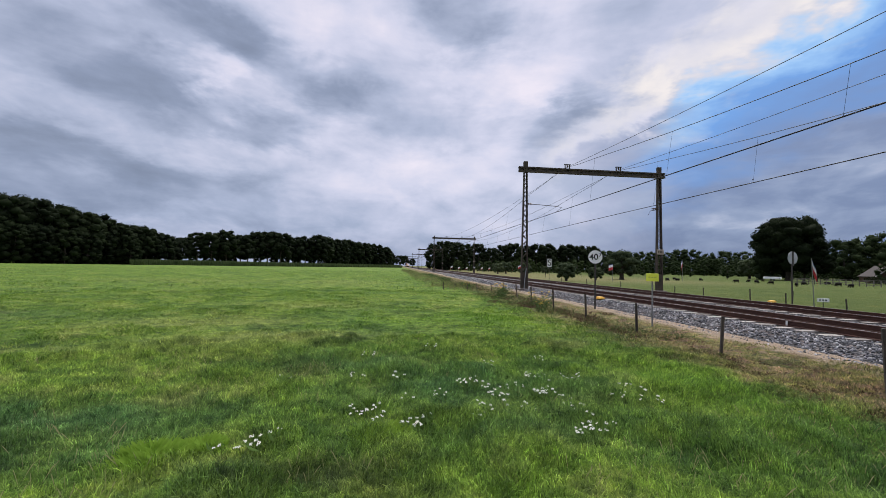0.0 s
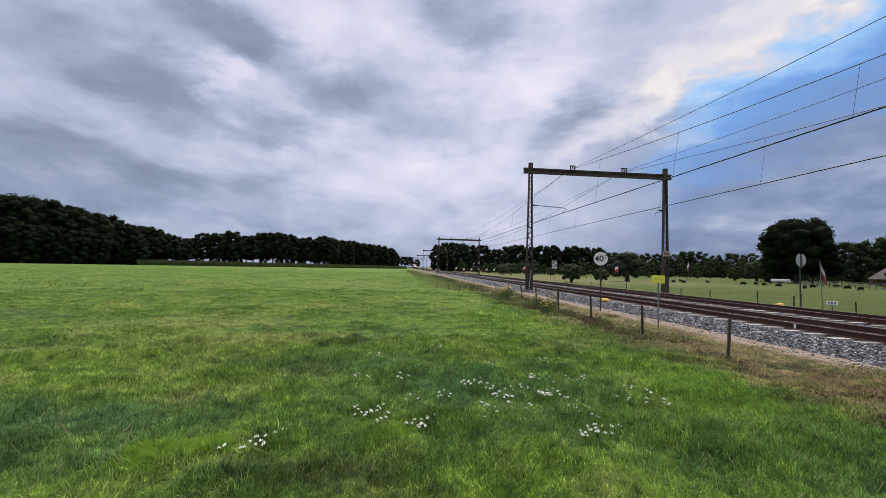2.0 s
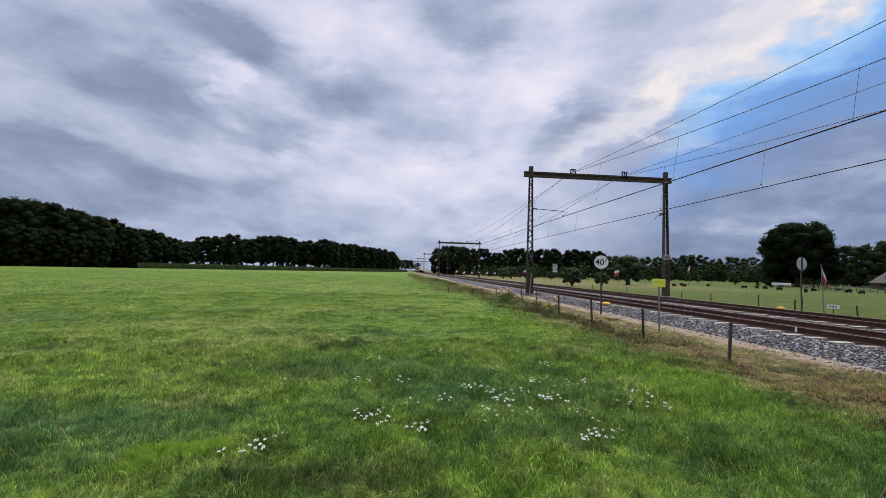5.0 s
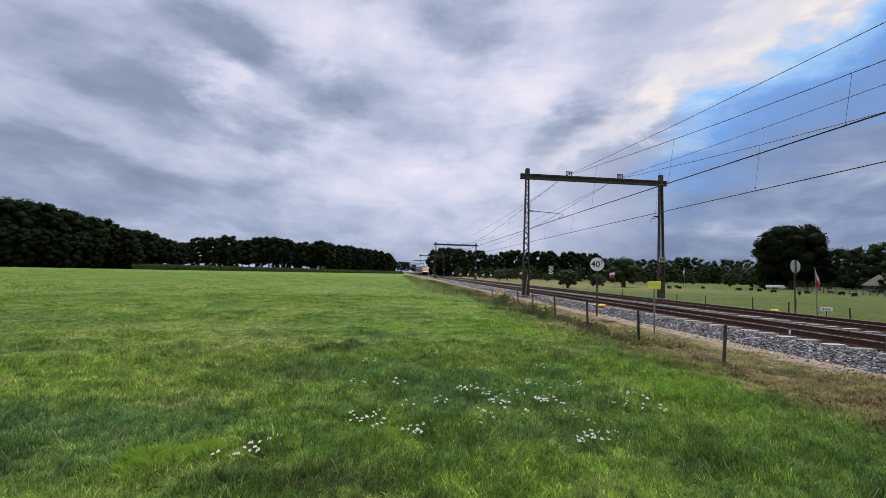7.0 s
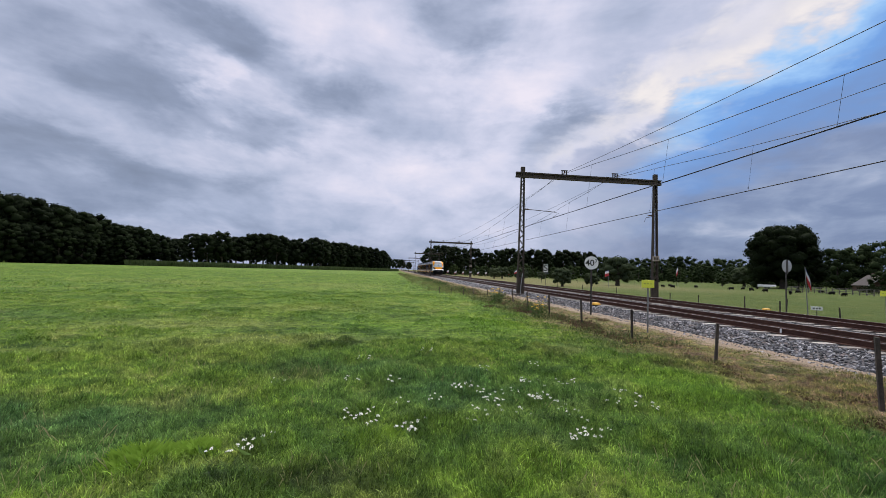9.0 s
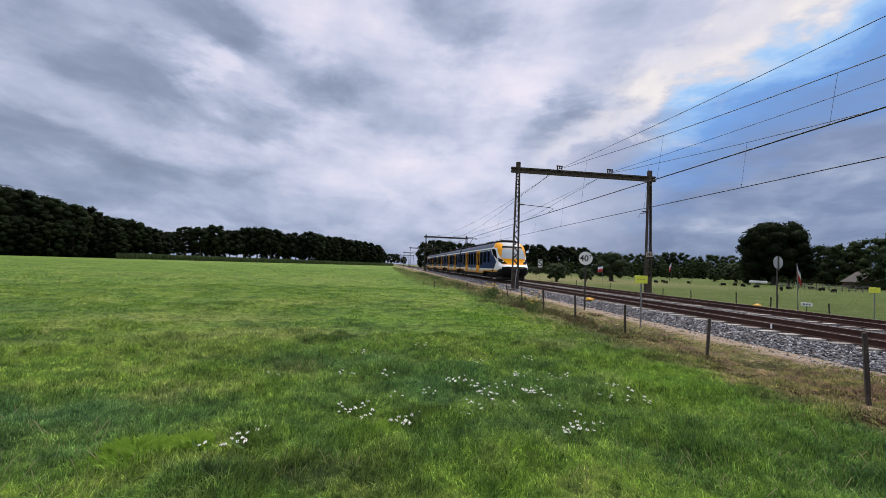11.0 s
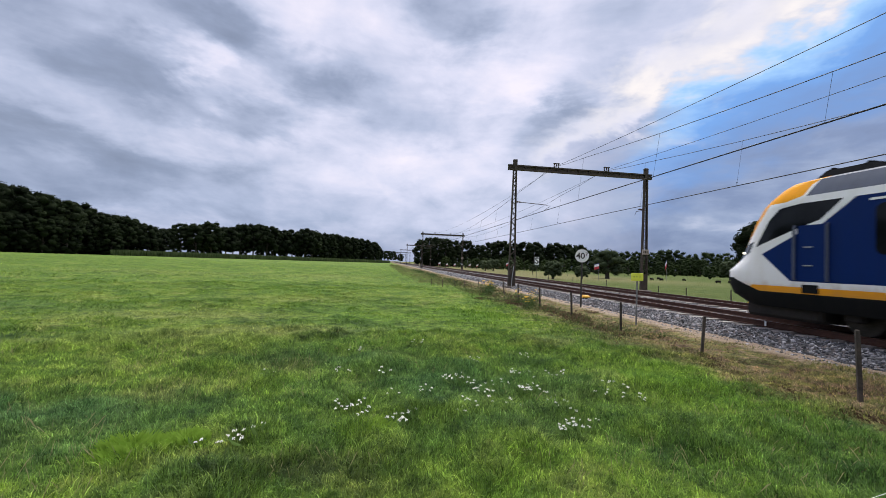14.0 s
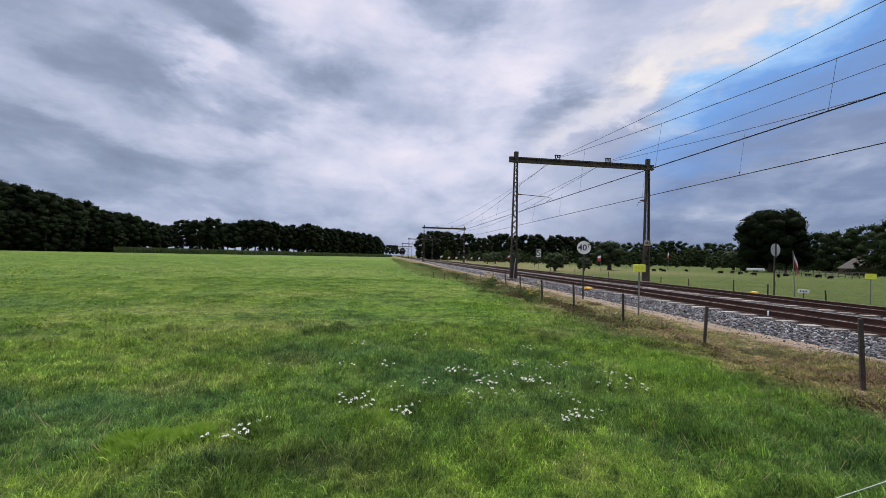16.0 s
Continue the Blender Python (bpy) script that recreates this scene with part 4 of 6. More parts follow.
def build_tussocks():
    """Single thick tussocks of longer grass, dark ones and a few fresh yellow-green ones."""
    fresh = leaf_material("fresh tussock blades", (0.20, 0.34, 0.04), (0.36, 0.52, 0.09))
    deep = leaf_material("dark tussock blades", (0.095, 0.185, 0.05), (0.18, 0.29, 0.085))
    rng = np.random.default_rng(33)
    for x0, y0, r, mat, tall, label in TUSSOCKS:
        n, r = (750, r) if mat else (330, r * 0.7)
        a = rng.uniform(0, 6.283, n)
        q = r * np.sqrt(rng.random(n)) * (0.7 + 0.6 * vnoise(np.cos(a) * 2 + x0, np.sin(a) * 2 + y0, 0.8, 5))
        x, y = x0 + q * np.cos(a) * 1.5, y0 + q * np.sin(a)
        z = ground_z(x, y) - 0.01
        h = tall * np.clip(1 - 0.6 * (q / r) ** 2, 0.3, 1) * rng.uniform(0.5, 1.0, n)
        w = rng.uniform(0.0015, 0.0035, n) * (1 + max(0, (y0 + 24) / 12))
        b = a + rng.normal(size=n) * 0.8
        k = rng.uniform(0.3, 0.9, n) * h
        t = rng.uniform(0, 6.283, n)
        v = np.stack([np.stack([x - np.cos(t) * w, y - np.sin(t) * w, z], -1), np.stack([x + np.cos(t) * w, y + np.sin(t) * w, z], -1),
                      np.stack([x + np.cos(b) * k * 0.4 + np.cos(t) * w, y + np.sin(b) * k * 0.4 + np.sin(t) * w, z + h * 0.7], -1),
                      np.stack([x + np.cos(b) * k, y + np.sin(b) * k, z + h], -1)], 1)
        tris = (np.array([(0, 1, 2), (0, 2, 3)])[None] + 4 * np.arange(n)[:, None, None]).reshape(-1, 3)
        tagged(new("grass_tussock", soup("grass_tussock", v.reshape(-1, 3), tris, fresh if mat else deep)), label, "grass", kind="stuff")


F, K = "fresh yellow-green tussock of long grass", "dark blue-green tussock of long grass"
TUSSOCKS = [(-12.9, -25.75, 0.22, 1, 0.18, F), (-12.55, -25.6, 0.15, 1, 0.15, F), (-7.75, -18.9, 0.45, 0, 0.13, K), (-7.75, -23.6, 0.25, 0, 0.18, K),
            (-12.0, -16.5, 0.5, 0, 0.11, K), (-17.0, -12.5, 0.6, 0, 0.11, K), (-6.9, -21.2, 0.3, 0, 0.15, K), (-10.9, -25.4, 0.25, 1, 0.15, F), (-6.6, -23.5, 0.35, 1, 0.16, F)]
build_tussocks()

# ---- train: four blue, white and yellow coaches ----


def paint(name, base, dirt, amount=0.35, rough=0.32, gloss=0.5, rust=0.0):
    """Glossy coach paint with road dirt in streaks."""
    m, t, b = material(name)
    co = nd(t, "ShaderNodeTexCoord").outputs["Object"]
    st = nd(t, "ShaderNodeMapping", ("Vector", co), ("Scale", (1.0, 2.2, 0.5))).outputs[0]
    f = ramp(t, mathn(t, "ADD", mathn(t, "MULTIPLY", noisen(t, st, 1.6, 6.0, 0.65), 0.7), mathn(t, "MULTIPLY", noisen(t, co, 40.0, 2.0), 0.3)),
             [(0.45, (0, 0, 0)), (0.7, (amount, amount, amount))])
    c = mix(t, nd(t, "ShaderNodeSeparateColor", (0, f)).outputs[0], base, dirt)
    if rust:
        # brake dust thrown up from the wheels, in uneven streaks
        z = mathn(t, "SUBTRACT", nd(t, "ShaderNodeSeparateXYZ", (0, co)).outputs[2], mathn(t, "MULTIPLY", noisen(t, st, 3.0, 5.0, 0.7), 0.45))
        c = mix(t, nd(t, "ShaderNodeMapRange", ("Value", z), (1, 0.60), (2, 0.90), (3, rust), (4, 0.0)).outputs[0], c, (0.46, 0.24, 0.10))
    t.links.new(c, b.inputs["Base Color"])
    r = mathn(t, "ADD", mathn(t, "MULTIPLY", noisen(t, co, 3.0, 3.0), 0.15), rough - 0.07)
    t.links.new(r, b.inputs["Roughness"])
    b.inputs["Specular IOR Level"].default_value = gloss
    return m


def dark_glass(name):
    m, t, b = material(name)
    co = nd(t, "ShaderNodeTexCoord").outputs["Object"]
    t.links.new(ramp(t, noisen(t, co, 1.5, 3.0), [(0.35, (0.004, 0.005, 0.006)), (0.7, (0.014, 0.016, 0.018))]), b.inputs["Base Color"])
    b.inputs["Roughness"].default_value = 0.06
    b.inputs["Specular IOR Level"].default_value = 0.15
    return m


P_BLUE = paint("coach blue", (0.0055, 0.023, 0.120), (0.012, 0.02, 0.06), 0.3, 0.3, 0.08)
P_BOX = paint("sooty roof boxes", (0.009, 0.010, 0.012), (0.022, 0.02, 0.018), 0.5, 0.9, 0.03)
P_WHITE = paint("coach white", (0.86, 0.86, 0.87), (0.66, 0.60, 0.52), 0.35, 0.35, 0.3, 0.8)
P_YELLOW = paint("coach yellow", (0.92, 0.37, 0.004), (0.46, 0.22, 0.04), 0.35, 0.4, 0.12, 0.45)
P_ROOF = paint("coach roof grey", (0.085, 0.10, 0.145), (0.05, 0.05, 0.06), 0.6, 0.5, 0.25)
P_SILVER = paint("cab roof silver", (0.30, 0.31, 0.34), (0.3, 0.28, 0.26), 0.3)
P_BLACK = paint("bumper black", (0.007, 0.008, 0.009), (0.02, 0.018, 0.016), 0.4, 0.7, 0.1)
P_GEAR = surface("running gear grime", (0.006, 0.005, 0.005), (0.028, 0.023, 0.02), 4, 0.8, 0.2, 0.3, 30)
P_TREAD = surface("worn wheel steel", (0.014, 0.012, 0.011), (0.06, 0.053, 0.047), 4, 0.5, 0.7, 0.1, 30)
P_GLASS = dark_glass("tinted coach glass")
# pale base colour stands in for the sky reflected in the glass
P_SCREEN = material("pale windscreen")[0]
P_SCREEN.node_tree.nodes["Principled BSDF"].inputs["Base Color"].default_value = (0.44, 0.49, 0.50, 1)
P_SCREEN.node_tree.nodes["Principled BSDF"].inputs["Roughness"].default_value = 0.05
P_SCREEN.node_tree.nodes["Principled BSDF"].inputs["Coat Weight"].default_value = 1.0
P_LAMP = material("headlamp glow")[0]
P_LAMP.node_tree.nodes["Principled BSDF"].inputs["Emission Color"].default_value = (1, 0.9, 0.7, 1)
P_LAMP.node_tree.nodes["Principled BSDF"].inputs["Emission Strength"].default_value = 2.0
P_TEXT = paint("white lettering", (0.78, 0.78, 0.8), (0.6, 0.6, 0.6), 0.2)
HW = 1.44  # half the coach's width


def text_mesh(body, size, mat):
    """Letters of the built-in font as a thin mesh that stands up facing -y."""
    cu = bpy.data.curves.new("lettering", "FONT")
    cu.body, cu.size, cu.extrude, cu.align_x, cu.align_y = body, size, 0.003, "CENTER", "CENTER"
    cu.offset = size * 0.018
    ob = bpy.data.objects.new("lettering", cu)
    me = bpy.data.meshes.new_from_object(ob)
    me.materials.clear()
    me.materials.append(mat)
    me.transform(pose(0, 0, 0, 90, 0, 0))
    bpy.data.objects.remove(ob)
    return me


def pane(y0, y1, z0, z1, x, r, thick, rows=4):
    """A flat plate with rounded corners that faces -x."""
    pts = []
    for cy, cz, a0 in ((y1 - r, z1 - r, 0), (y0 + r, z1 - r, 90), (y0 + r, z0 + r, 180), (y1 - r, z0 + r, 270)):
        for k in range(rows + 1):
            a = radians(a0 + 90 * k / rows)
            pts.append((cy + r * math.cos(a), cz + r * math.sin(a)))
    return Shape().loft([[(x, y, z) for y, z in pts], [(x - thick, y, z) for y, z in pts]])


def low_edge(s, raised):
    """Height of the body's lower edge, raised over the bogies."""
    for a, b in raised:
        if a <= s <= b:
            return 0.86
        if a - 0.5 < s < a:
            return 0.86 - 0.2 * (a - s) / 0.5
        if b < s < b + 0.5:
            return 0.86 - 0.2 * (s - b) / 0.5
    return 0.66


def coach_shell(y0, y1, raised):
    """Body between two stations: bands of paint from the yellow sill to the grey roof."""
    ss = sorted({y0, y1, *[y for a, b in raised for y in (a - 0.5, a - 0.25, a, b, b + 0.25, b + 0.5) if y0 < y < y1]})
    s = Shape()
    for side in (-1, 1):
        bands = [(2, lambda y: (HW - 0.02, low_edge(y, raised)), lambda y: (HW, low_edge(y, raised) + 0.12)),
                 (1, lambda y: (HW, low_edge(y, raised) + 0.12), lambda y: (HW, 1.17)),
                 (0, lambda y: (HW, 1.17), lambda y: (HW, 3.12)), (1, lambda y: (HW, 3.12), lambda y: (HW - 0.02, 3.25)),
                 (3, lambda y: (HW - 0.02, 3.25), lambda y: (HW - 0.10, 3.46)), (0, lambda y: (HW - 0.10, 3.46), lambda y: (HW - 0.11, 3.485)),
                 (3, lambda y: (HW - 0.11, 3.485), lambda y: (HW - 0.20, 3.66)), (3, lambda y: (HW - 0.20, 3.66), lambda y: (0.95, 3.76)), (3, lambda y: (0.95, 3.76), lambda y: (0.0, 3.80))]
        for mi, lo, hi in bands:
            s.mat(mi)
            for a, b in zip(ss, ss[1:]):
                s.add([(side * lo(a)[0], a, lo(a)[1]), (side * lo(b)[0], b, lo(b)[1]), (side * hi(b)[0], b, hi(b)[1]), (side * hi(a)[0], a, hi(a)[1])],
                      [[0, 1, 2, 3] if side < 0 else [3, 2, 1, 0]])
    s.mat(4)
    for a, b in zip(ss, ss[1:]):
        s.add([(-HW + 0.02, a, low_edge(a, raised)), (-HW + 0.02, b, low_edge(b, raised)), (HW - 0.02, b, low_edge(b, raised)), (HW - 0.02, a, low_edge(a, raised))], [[0, 1, 2, 3]])
    for y in (y0, y1):
        o = [(-HW, 0.86), (HW, 0.86), (HW, 3.1), (HW - 0.2, 3.66), (0.95, 3.76), (-0.95, 3.76), (-HW + 0.2, 3.66), (-HW, 3.1)]
        s.add([(x, y, z) for x, z in o], [list(range(8))])
    return s


def add_window(body, y0, y1, high=False):
    z0, z1 = (1.81, 2.89) if high else (1.55, 2.91)
    for sx in (-1, 1):
        w = part("window", pane(y0, y1, z0, z1, -HW + 0.002, 0.15, 0.010), P_GLASS, body, "black tinted window", )
        if sx > 0:
            w.matrix_basis = pose(0, y0 + y1, 0, 0, 0, 180)


def add_door(body, y0, y1):
    mid = (y0 + y1) / 2
    for sx in (-1, 1):
        m = Matrix() if sx < 0 else pose(0, y0 + y1, 0, 0, 0, 180)
        fr = Shape().box(-HW - 0.012, y0 - 0.025, 0.70, -HW + 0.01, y0, 3.115).box(-HW - 0.012, y1, 0.70, -HW + 0.01, y1 + 0.025, 3.115).box(-HW - 0.012, y0, 3.09, -HW + 0.01, y1, 3.115)
        part("door_frame", fr, P_BLACK, body).matrix_basis = m
        for a, b in ((y0 + 0.005, mid - 0.008), (mid + 0.008, y1 - 0.005)):
            part("door", pane(a, b, 0.72, 3.085, -HW + 0.002, 0.03, 0.024, 2), P_YELLOW, body, "yellow sliding door leaf").matrix_basis = m
            part("door_window", pane(a + 0.155, b - 0.155, 1.47, 2.90, -HW - 0.020, 0.09, 0.010), P_GLASS, body, "tall narrow tinted door window").matrix_basis = m
        part("door_button", Shape().tube([(-HW - 0.02, mid - 0.1, 1.75), (-HW - 0.04, mid - 0.1, 1.75)], 0.04, 8), P_BLACK, body).matrix_basis = m
        part("step", Shape().box(-HW - 0.05, y0, 0.55, -HW + 0.2, y1, 0.60, 0.01), P_GEAR, body).matrix_basis = m


def add_digit(body, char, y):
    for sx in (-1, 1):
        ob = part("class_number", text_mesh(char, 0.46, P_TEXT), None, body, "white class number")
        ob.matrix_basis = pose(sx * (HW + 0.004), y, 2.73, 0, 0, -90 if sx < 0 else 90)


def add_emblem(body, y):
    """Two interlocked arrows, drawn as plain bent strokes."""
    for sx in (-1, 1):
        e = Shape()
        for k in (-1, 1):
            path = [(-0.40, 0.02), (-0.27, 0.15), (-0.05, 0.15), (0.10, -0.03), (0.36, -0.03)]
            for (a, b), (c, d) in zip(path, path[1:]):
                n = Vector((-(d - b), c - a)).normalized() * 0.032
                e.loft([[(x, k * (p + n.x), k * (q + n.y)), (x, k * (p - n.x), k * (q - n.y))] + [(x + 0.006, k * (p - n.x), k * (q - n.y)), (x + 0.006, k * (p + n.x), k * (q + n.y))] for x in (0.0,) for p, q in ((a, b), (c, d))])
            e.loft([[(x, k * 0.34, k * 0.06), (x, k * 0.34, k * (-0.12)), (x, k * 0.47, k * (-0.03))] for x in (0.0, 0.006)])
        part("emblem", e, P_BLUE, body, "dark blue double-arrow shape").matrix_basis = pose(sx * (HW + 0.004), y, 1.0)


def bogie(train, y, wheelbase=2.5):
    s = Shape()
    for sx in (-1, 1):
        s.box(sx * 0.98 - 0.07, y - wheelbase / 2 - 0.5, 0.45, sx * 0.98 + 0.07, y + wheelbase / 2 + 0.5, 0.66, 0.02)
        s.box(sx * 1.0 - 0.12, y - 0.45, 0.30, sx * 1.0 + 0.12, y + 0.45, 0.62, 0.03)
        for k in (-1, 1):
            s.box(sx * 1.02 - 0.12, y + k * wheelbase / 2 - 0.17, 0.30, sx * 1.02 + 0.12, y + k * wheelbase / 2 + 0.17, 0.60, 0.04)
        s.tube([(sx * 1.12, y - 0.9, 0.62), (sx * 1.12, y + 0.9, 0.55)], 0.05, 6)
    s.box(-0.95, y - 0.3, 0.4, 0.95, y + 0.3, 0.75, 0.03)
    b = part("bogie", s, P_GEAR, train, "grimy black bogie")
    for k in (-1, 1):
        for sx in (-1, 1):
            w = Shape().tube([(sx * 0.69, y + k * wheelbase / 2, 0.42), (sx * 0.71, y + k * wheelbase / 2, 0.42), (sx * 0.82, y + k * wheelbase / 2, 0.42), (sx * 0.83, y + k * wheelbase / 2, 0.42)], [0.45, 0.45, 0.42, 0.2], 20)
            part("wheel", w, P_TREAD, b, "worn steel wheel", True)
        part("axle", Shape().tube([(-0.7, y + k * wheelbase / 2, 0.42), (0.7, y + k * wheelbase / 2, 0.42)], 0.08, 8), P_GEAR, b)


def point_in(poly, p, q):
    inside, n = False, len(poly)
    for i in range(n):
        (x1, y1), (x2, y2) = poly[i], poly[(i + 1) % n]
        if (y1 > q) != (y2 > q) and p < (x2 - x1) * (q - y1) / (y2 - y1) + x1:
            inside = not inside
    return inside


NOSE_S = ([0.47, 0.75, 1.03, 1.38, 1.42, 1.50, 1.70, 1.9, 2.3, 2.78, 3.1, 3.3, 3.55, 3.70, 3.78, 3.82], [0.65, 0.14, 0.0, 0.0, 0.03, 0.16, 0.42, 0.57, 0.76, 1.0, 1.22, 1.42, 1.75, 2.1, 2.6, 3.3])
NOSE_W = ([0.47, 0.75, 1.2, 3.10, 3.27, 3.46, 3.66, 3.76, 3.82], [1.30, 1.40, HW, HW, HW - 0.02, HW - 0.10, HW - 0.20, 0.95, 0.25])
CAB_WINDOW = [(1.55, 2.05), (1.97, 2.75), (2.28, 3.03), (2.82, 3.10), (3.78, 3.10), (3.29, 2.66), (2.69, 2.47)]
CAB_BLUE = [(1.77, 1.86), (2.72, 2.34), (3.34, 2.56), (4.04, 3.10), (4.6, 3.10), (4.6, 1.17), (2.57, 1.17)]
SCREEN = [(-1.16, 2.16), (1.16, 2.16), (1.0, 3.08), (-1.0, 3.08)]
SLOT = [(-1.02, 3.18), (1.02, 3.18), (0.92, 3.36), (-0.92, 3.36)]
LAMP = [(0.74, 1.66), (1.18, 1.66), (1.36, 1.92), (1.37, 2.22), (1.02, 2.02)]


def build_nose(train):
    """The raked cab end, its tip at y = 0, cut along the edges of its windows and colours."""
    zs = [0.47, 0.6, 0.75, 0.9, 1.03, 1.2, 1.38, 1.42, 1.5, 1.6, 1.7, 1.8, 1.9, 2.05, 2.2, 2.4, 2.6, 2.8, 3.0, 3.1, 3.18, 3.27, 3.36, 3.46, 3.56, 3.66, 3.72, 3.76, 3.80, 3.82]
    bm = bmesh.new()
    grid = []
    for z in zs:
        s0, w = np.interp(z, *NOSE_S), np.interp(z, *NOSE_W)
        A = np.interp(z, [1.4, 2.2, 3.3, 3.8], [1.55, 1.35, 1.2, 0.8])
        row = []
        for side in (-1, 1):
            col = []
            for k in range(0, 15):
                t = k / 14
                x = w * math.sin(t * math.pi / 2)
                s = s0 + A * (1 - max(0.0, 1 - math.sin(t * math.pi / 2) ** 2.6) ** (1 / 2.6))
                col.append((side * x, s, z))
            s_end = col[-1][1]
            for k in range(1, 9):
                col.append((side * w, s_end + (4.6 - s_end) * k / 8, z))
            row.append(col)
        grid.append([bm.verts.new(p) for p in reversed(row[0])] + [bm.verts.new(p) for p in row[1][1:]])
    for r0, r1 in zip(grid, grid[1:]):
        for k in range(len(r0) - 1):
            bm.faces.new((r0[k], r0[k + 1], r1[k + 1], r1[k]))

    def cut(p, n, box):
        x0, y0, z0, x1, y1, z1 = box
        fs = [f for f in bm.faces if all(x0 < v.co.x < x1 and y0 < v.co.y < y1 and z0 < v.co.z < z1 for v in f.verts)]
        geom = list({g for f in fs for g in (*f.verts, *f.edges, f)})
        bmesh.ops.bisect_plane(bm, geom=geom, plane_co=p, plane_no=n, dist=1e-4)
    side_box = (-2, 0.7, 0.3, 2, 5, 3.4)
    for poly in (CAB_WINDOW, CAB_BLUE, [(0.2, 1.40), (1.7, 0.87)], [(1.5, 1.03), (4.6, 1.03)], [(1.5, 0.87), (4.6, 0.87)], [(1.18, 2.25), (1.85, 3.03)], [(1.85, 3.03), (2.8, 3.28)], [(2.9, 3.2), (3.2, 3.8)]):
        for (a, b), (c, d) in zip(poly, poly[1:] + poly[:1]):
            if len(poly) == 2 and (a, b) == poly[1]:
                continue
            cut((0, a, b), (0, -(d - b), c - a), side_box if b < 3.15 else (-2, 0, 3, 2, 5, 4))
    for poly in (SCREEN, SLOT, LAMP, [(-x, z) for x, z in LAMP]):
        xs, zz = [p[0] for p in poly], [p[1] for p in poly]
        bx = (min(xs) - 0.4, -1, min(zz) - 0.35, max(xs) + 0.4, 2.6, max(zz) + 0.35)
        for (a, b), (c, d) in zip(poly, poly[1:] + poly[:1]):
            cut((a, 0, b), (-(d - b), 0, c - a), bx)
    regions = {}
    for f in bm.faces:
        c = f.calc_center_median()
        x, s, z = abs(c.x), c.y, c.z
        front = abs(f.normal.x) < 0.75
        key = "white"
        if z < 1.40 and (s < 0.2 + (1.40 - z) / 0.53 * 1.5):
            key = "black"
        elif z < 0.87:
            key = "black"
        elif z < 1.03 and s > 1.5:
            key = "yellow"
        elif front and point_in(SCREEN, c.x, z) and s < 2.6:
            key = "screen"
        elif front and point_in(SLOT, c.x, z) and s < 2.6:
            key = "slot"
        elif point_in(LAMP, x, z) and s < 2.2:
            key = "lamp"
        elif point_in(CAB_WINDOW, s, z) and x > 1.0:
            key = "window"
        elif point_in(CAB_BLUE, s, z) and x > 1.0:
            key = "blue"
        elif z > 3.1 and s > 2.9 + (z - 3.2) * 0.5 and z > 3.27:
            key = "roof"
        elif z > 3.12 and x < 0.86 and s < 3.2:
            key = "silver"
        elif z > 1.60 and s < np.interp(z, [1.6, 2.1, 2.25, 3.03, 3.28, 3.8], [0.75, 1.05, 1.18, 1.85, 2.8, 3.2]) and z < 3.79 and (x < 1.36 or z > 3.2):
            key = "yellow"
        regions.setdefault((key, c.x > 0) if key in ("window", "blue", "lamp") else (key, False), []).append(f)
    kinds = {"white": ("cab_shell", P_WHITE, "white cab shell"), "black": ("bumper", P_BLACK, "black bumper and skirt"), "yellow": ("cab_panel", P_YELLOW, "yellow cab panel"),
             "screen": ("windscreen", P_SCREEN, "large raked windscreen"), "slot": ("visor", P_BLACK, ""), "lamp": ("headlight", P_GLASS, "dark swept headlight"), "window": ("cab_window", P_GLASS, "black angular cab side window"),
             "blue": ("cab_side", P_BLUE, "dark blue cab side"), "roof": ("cab_roof", P_ROOF, ""), "silver": ("roof_fairing", P_SILVER, "silver roof fairing")}
    out = []
    shell = None
    for key in (("white", False), *[k for k in regions if k[0] != "white"]):
        name, mat, label = kinds[key[0]]
        vs, ids, fs = [], {}, []
        for f in regions[key]:
            for v in f.verts:
                if v not in ids:
                    ids[v] = len(vs)
                    vs.append(v.co[:])
            fs.append([ids[v] for v in f.verts])
        me = bpy.data.meshes.new(name)
        me.from_pydata(vs, [], fs)
        me.materials.append(mat)
        me.polygons.foreach_set("use_smooth", [True] * len(me.polygons))
        me.set_sharp_from_angle(angle=radians(40))
        ob = part(name, me, None, shell or train, label)
        shell = shell or ob
    bm.free()
    # cab door with its handrails, mirror camera, wiper, coupler, lamps
    for sx in (-1, 1):
        for y in (2.70, 3.48):
            part("handrail", Shape().tube([(sx * (HW + 0.03), y, 1.2), (sx * (HW + 0.05), y, 1.25), (sx * (HW + 0.05), y, 2.50), (sx * (HW + 0.02), y, 2.56)], 0.03, 6), P_ROOF, shell)
        part("cab_door", pane(2.76, 3.42, 1.2, 2.55, -HW + 0.002, 0.04, 0.008) if sx < 0 else pane(2.76, 3.42, 1.2, 2.55, HW + 0.006, 0.04, 0.008), P_BLUE, shell, "dark blue cab door")
        for z in (1.55, 2.0):
            part("door_handle", Shape().box(sx * HW - 0.03, 2.92, z, sx * HW + 0.03, 3.12, z + 0.03), P_SILVER, shell)
        part("socket", Shape().box(sx * HW - 0.04, 2.87, 0.90, sx * HW + 0.012, 3.24, 1.10), P_BLACK, shell)
        lp = Shape().tube([(sx * 1.04, 0.90, 1.92), (sx * 1.04, 0.815, 1.92)], 0.03, 10)
        part("lamp_lens", lp, P_LAMP, shell, "small lit headlamp")
    part("wiper", Shape().tube([(0.25, 0.62, 2.1), (0.1, 0.80, 2.5), (-0.05, 0.98, 2.85)], 0.025, 5), P_BLACK, shell)
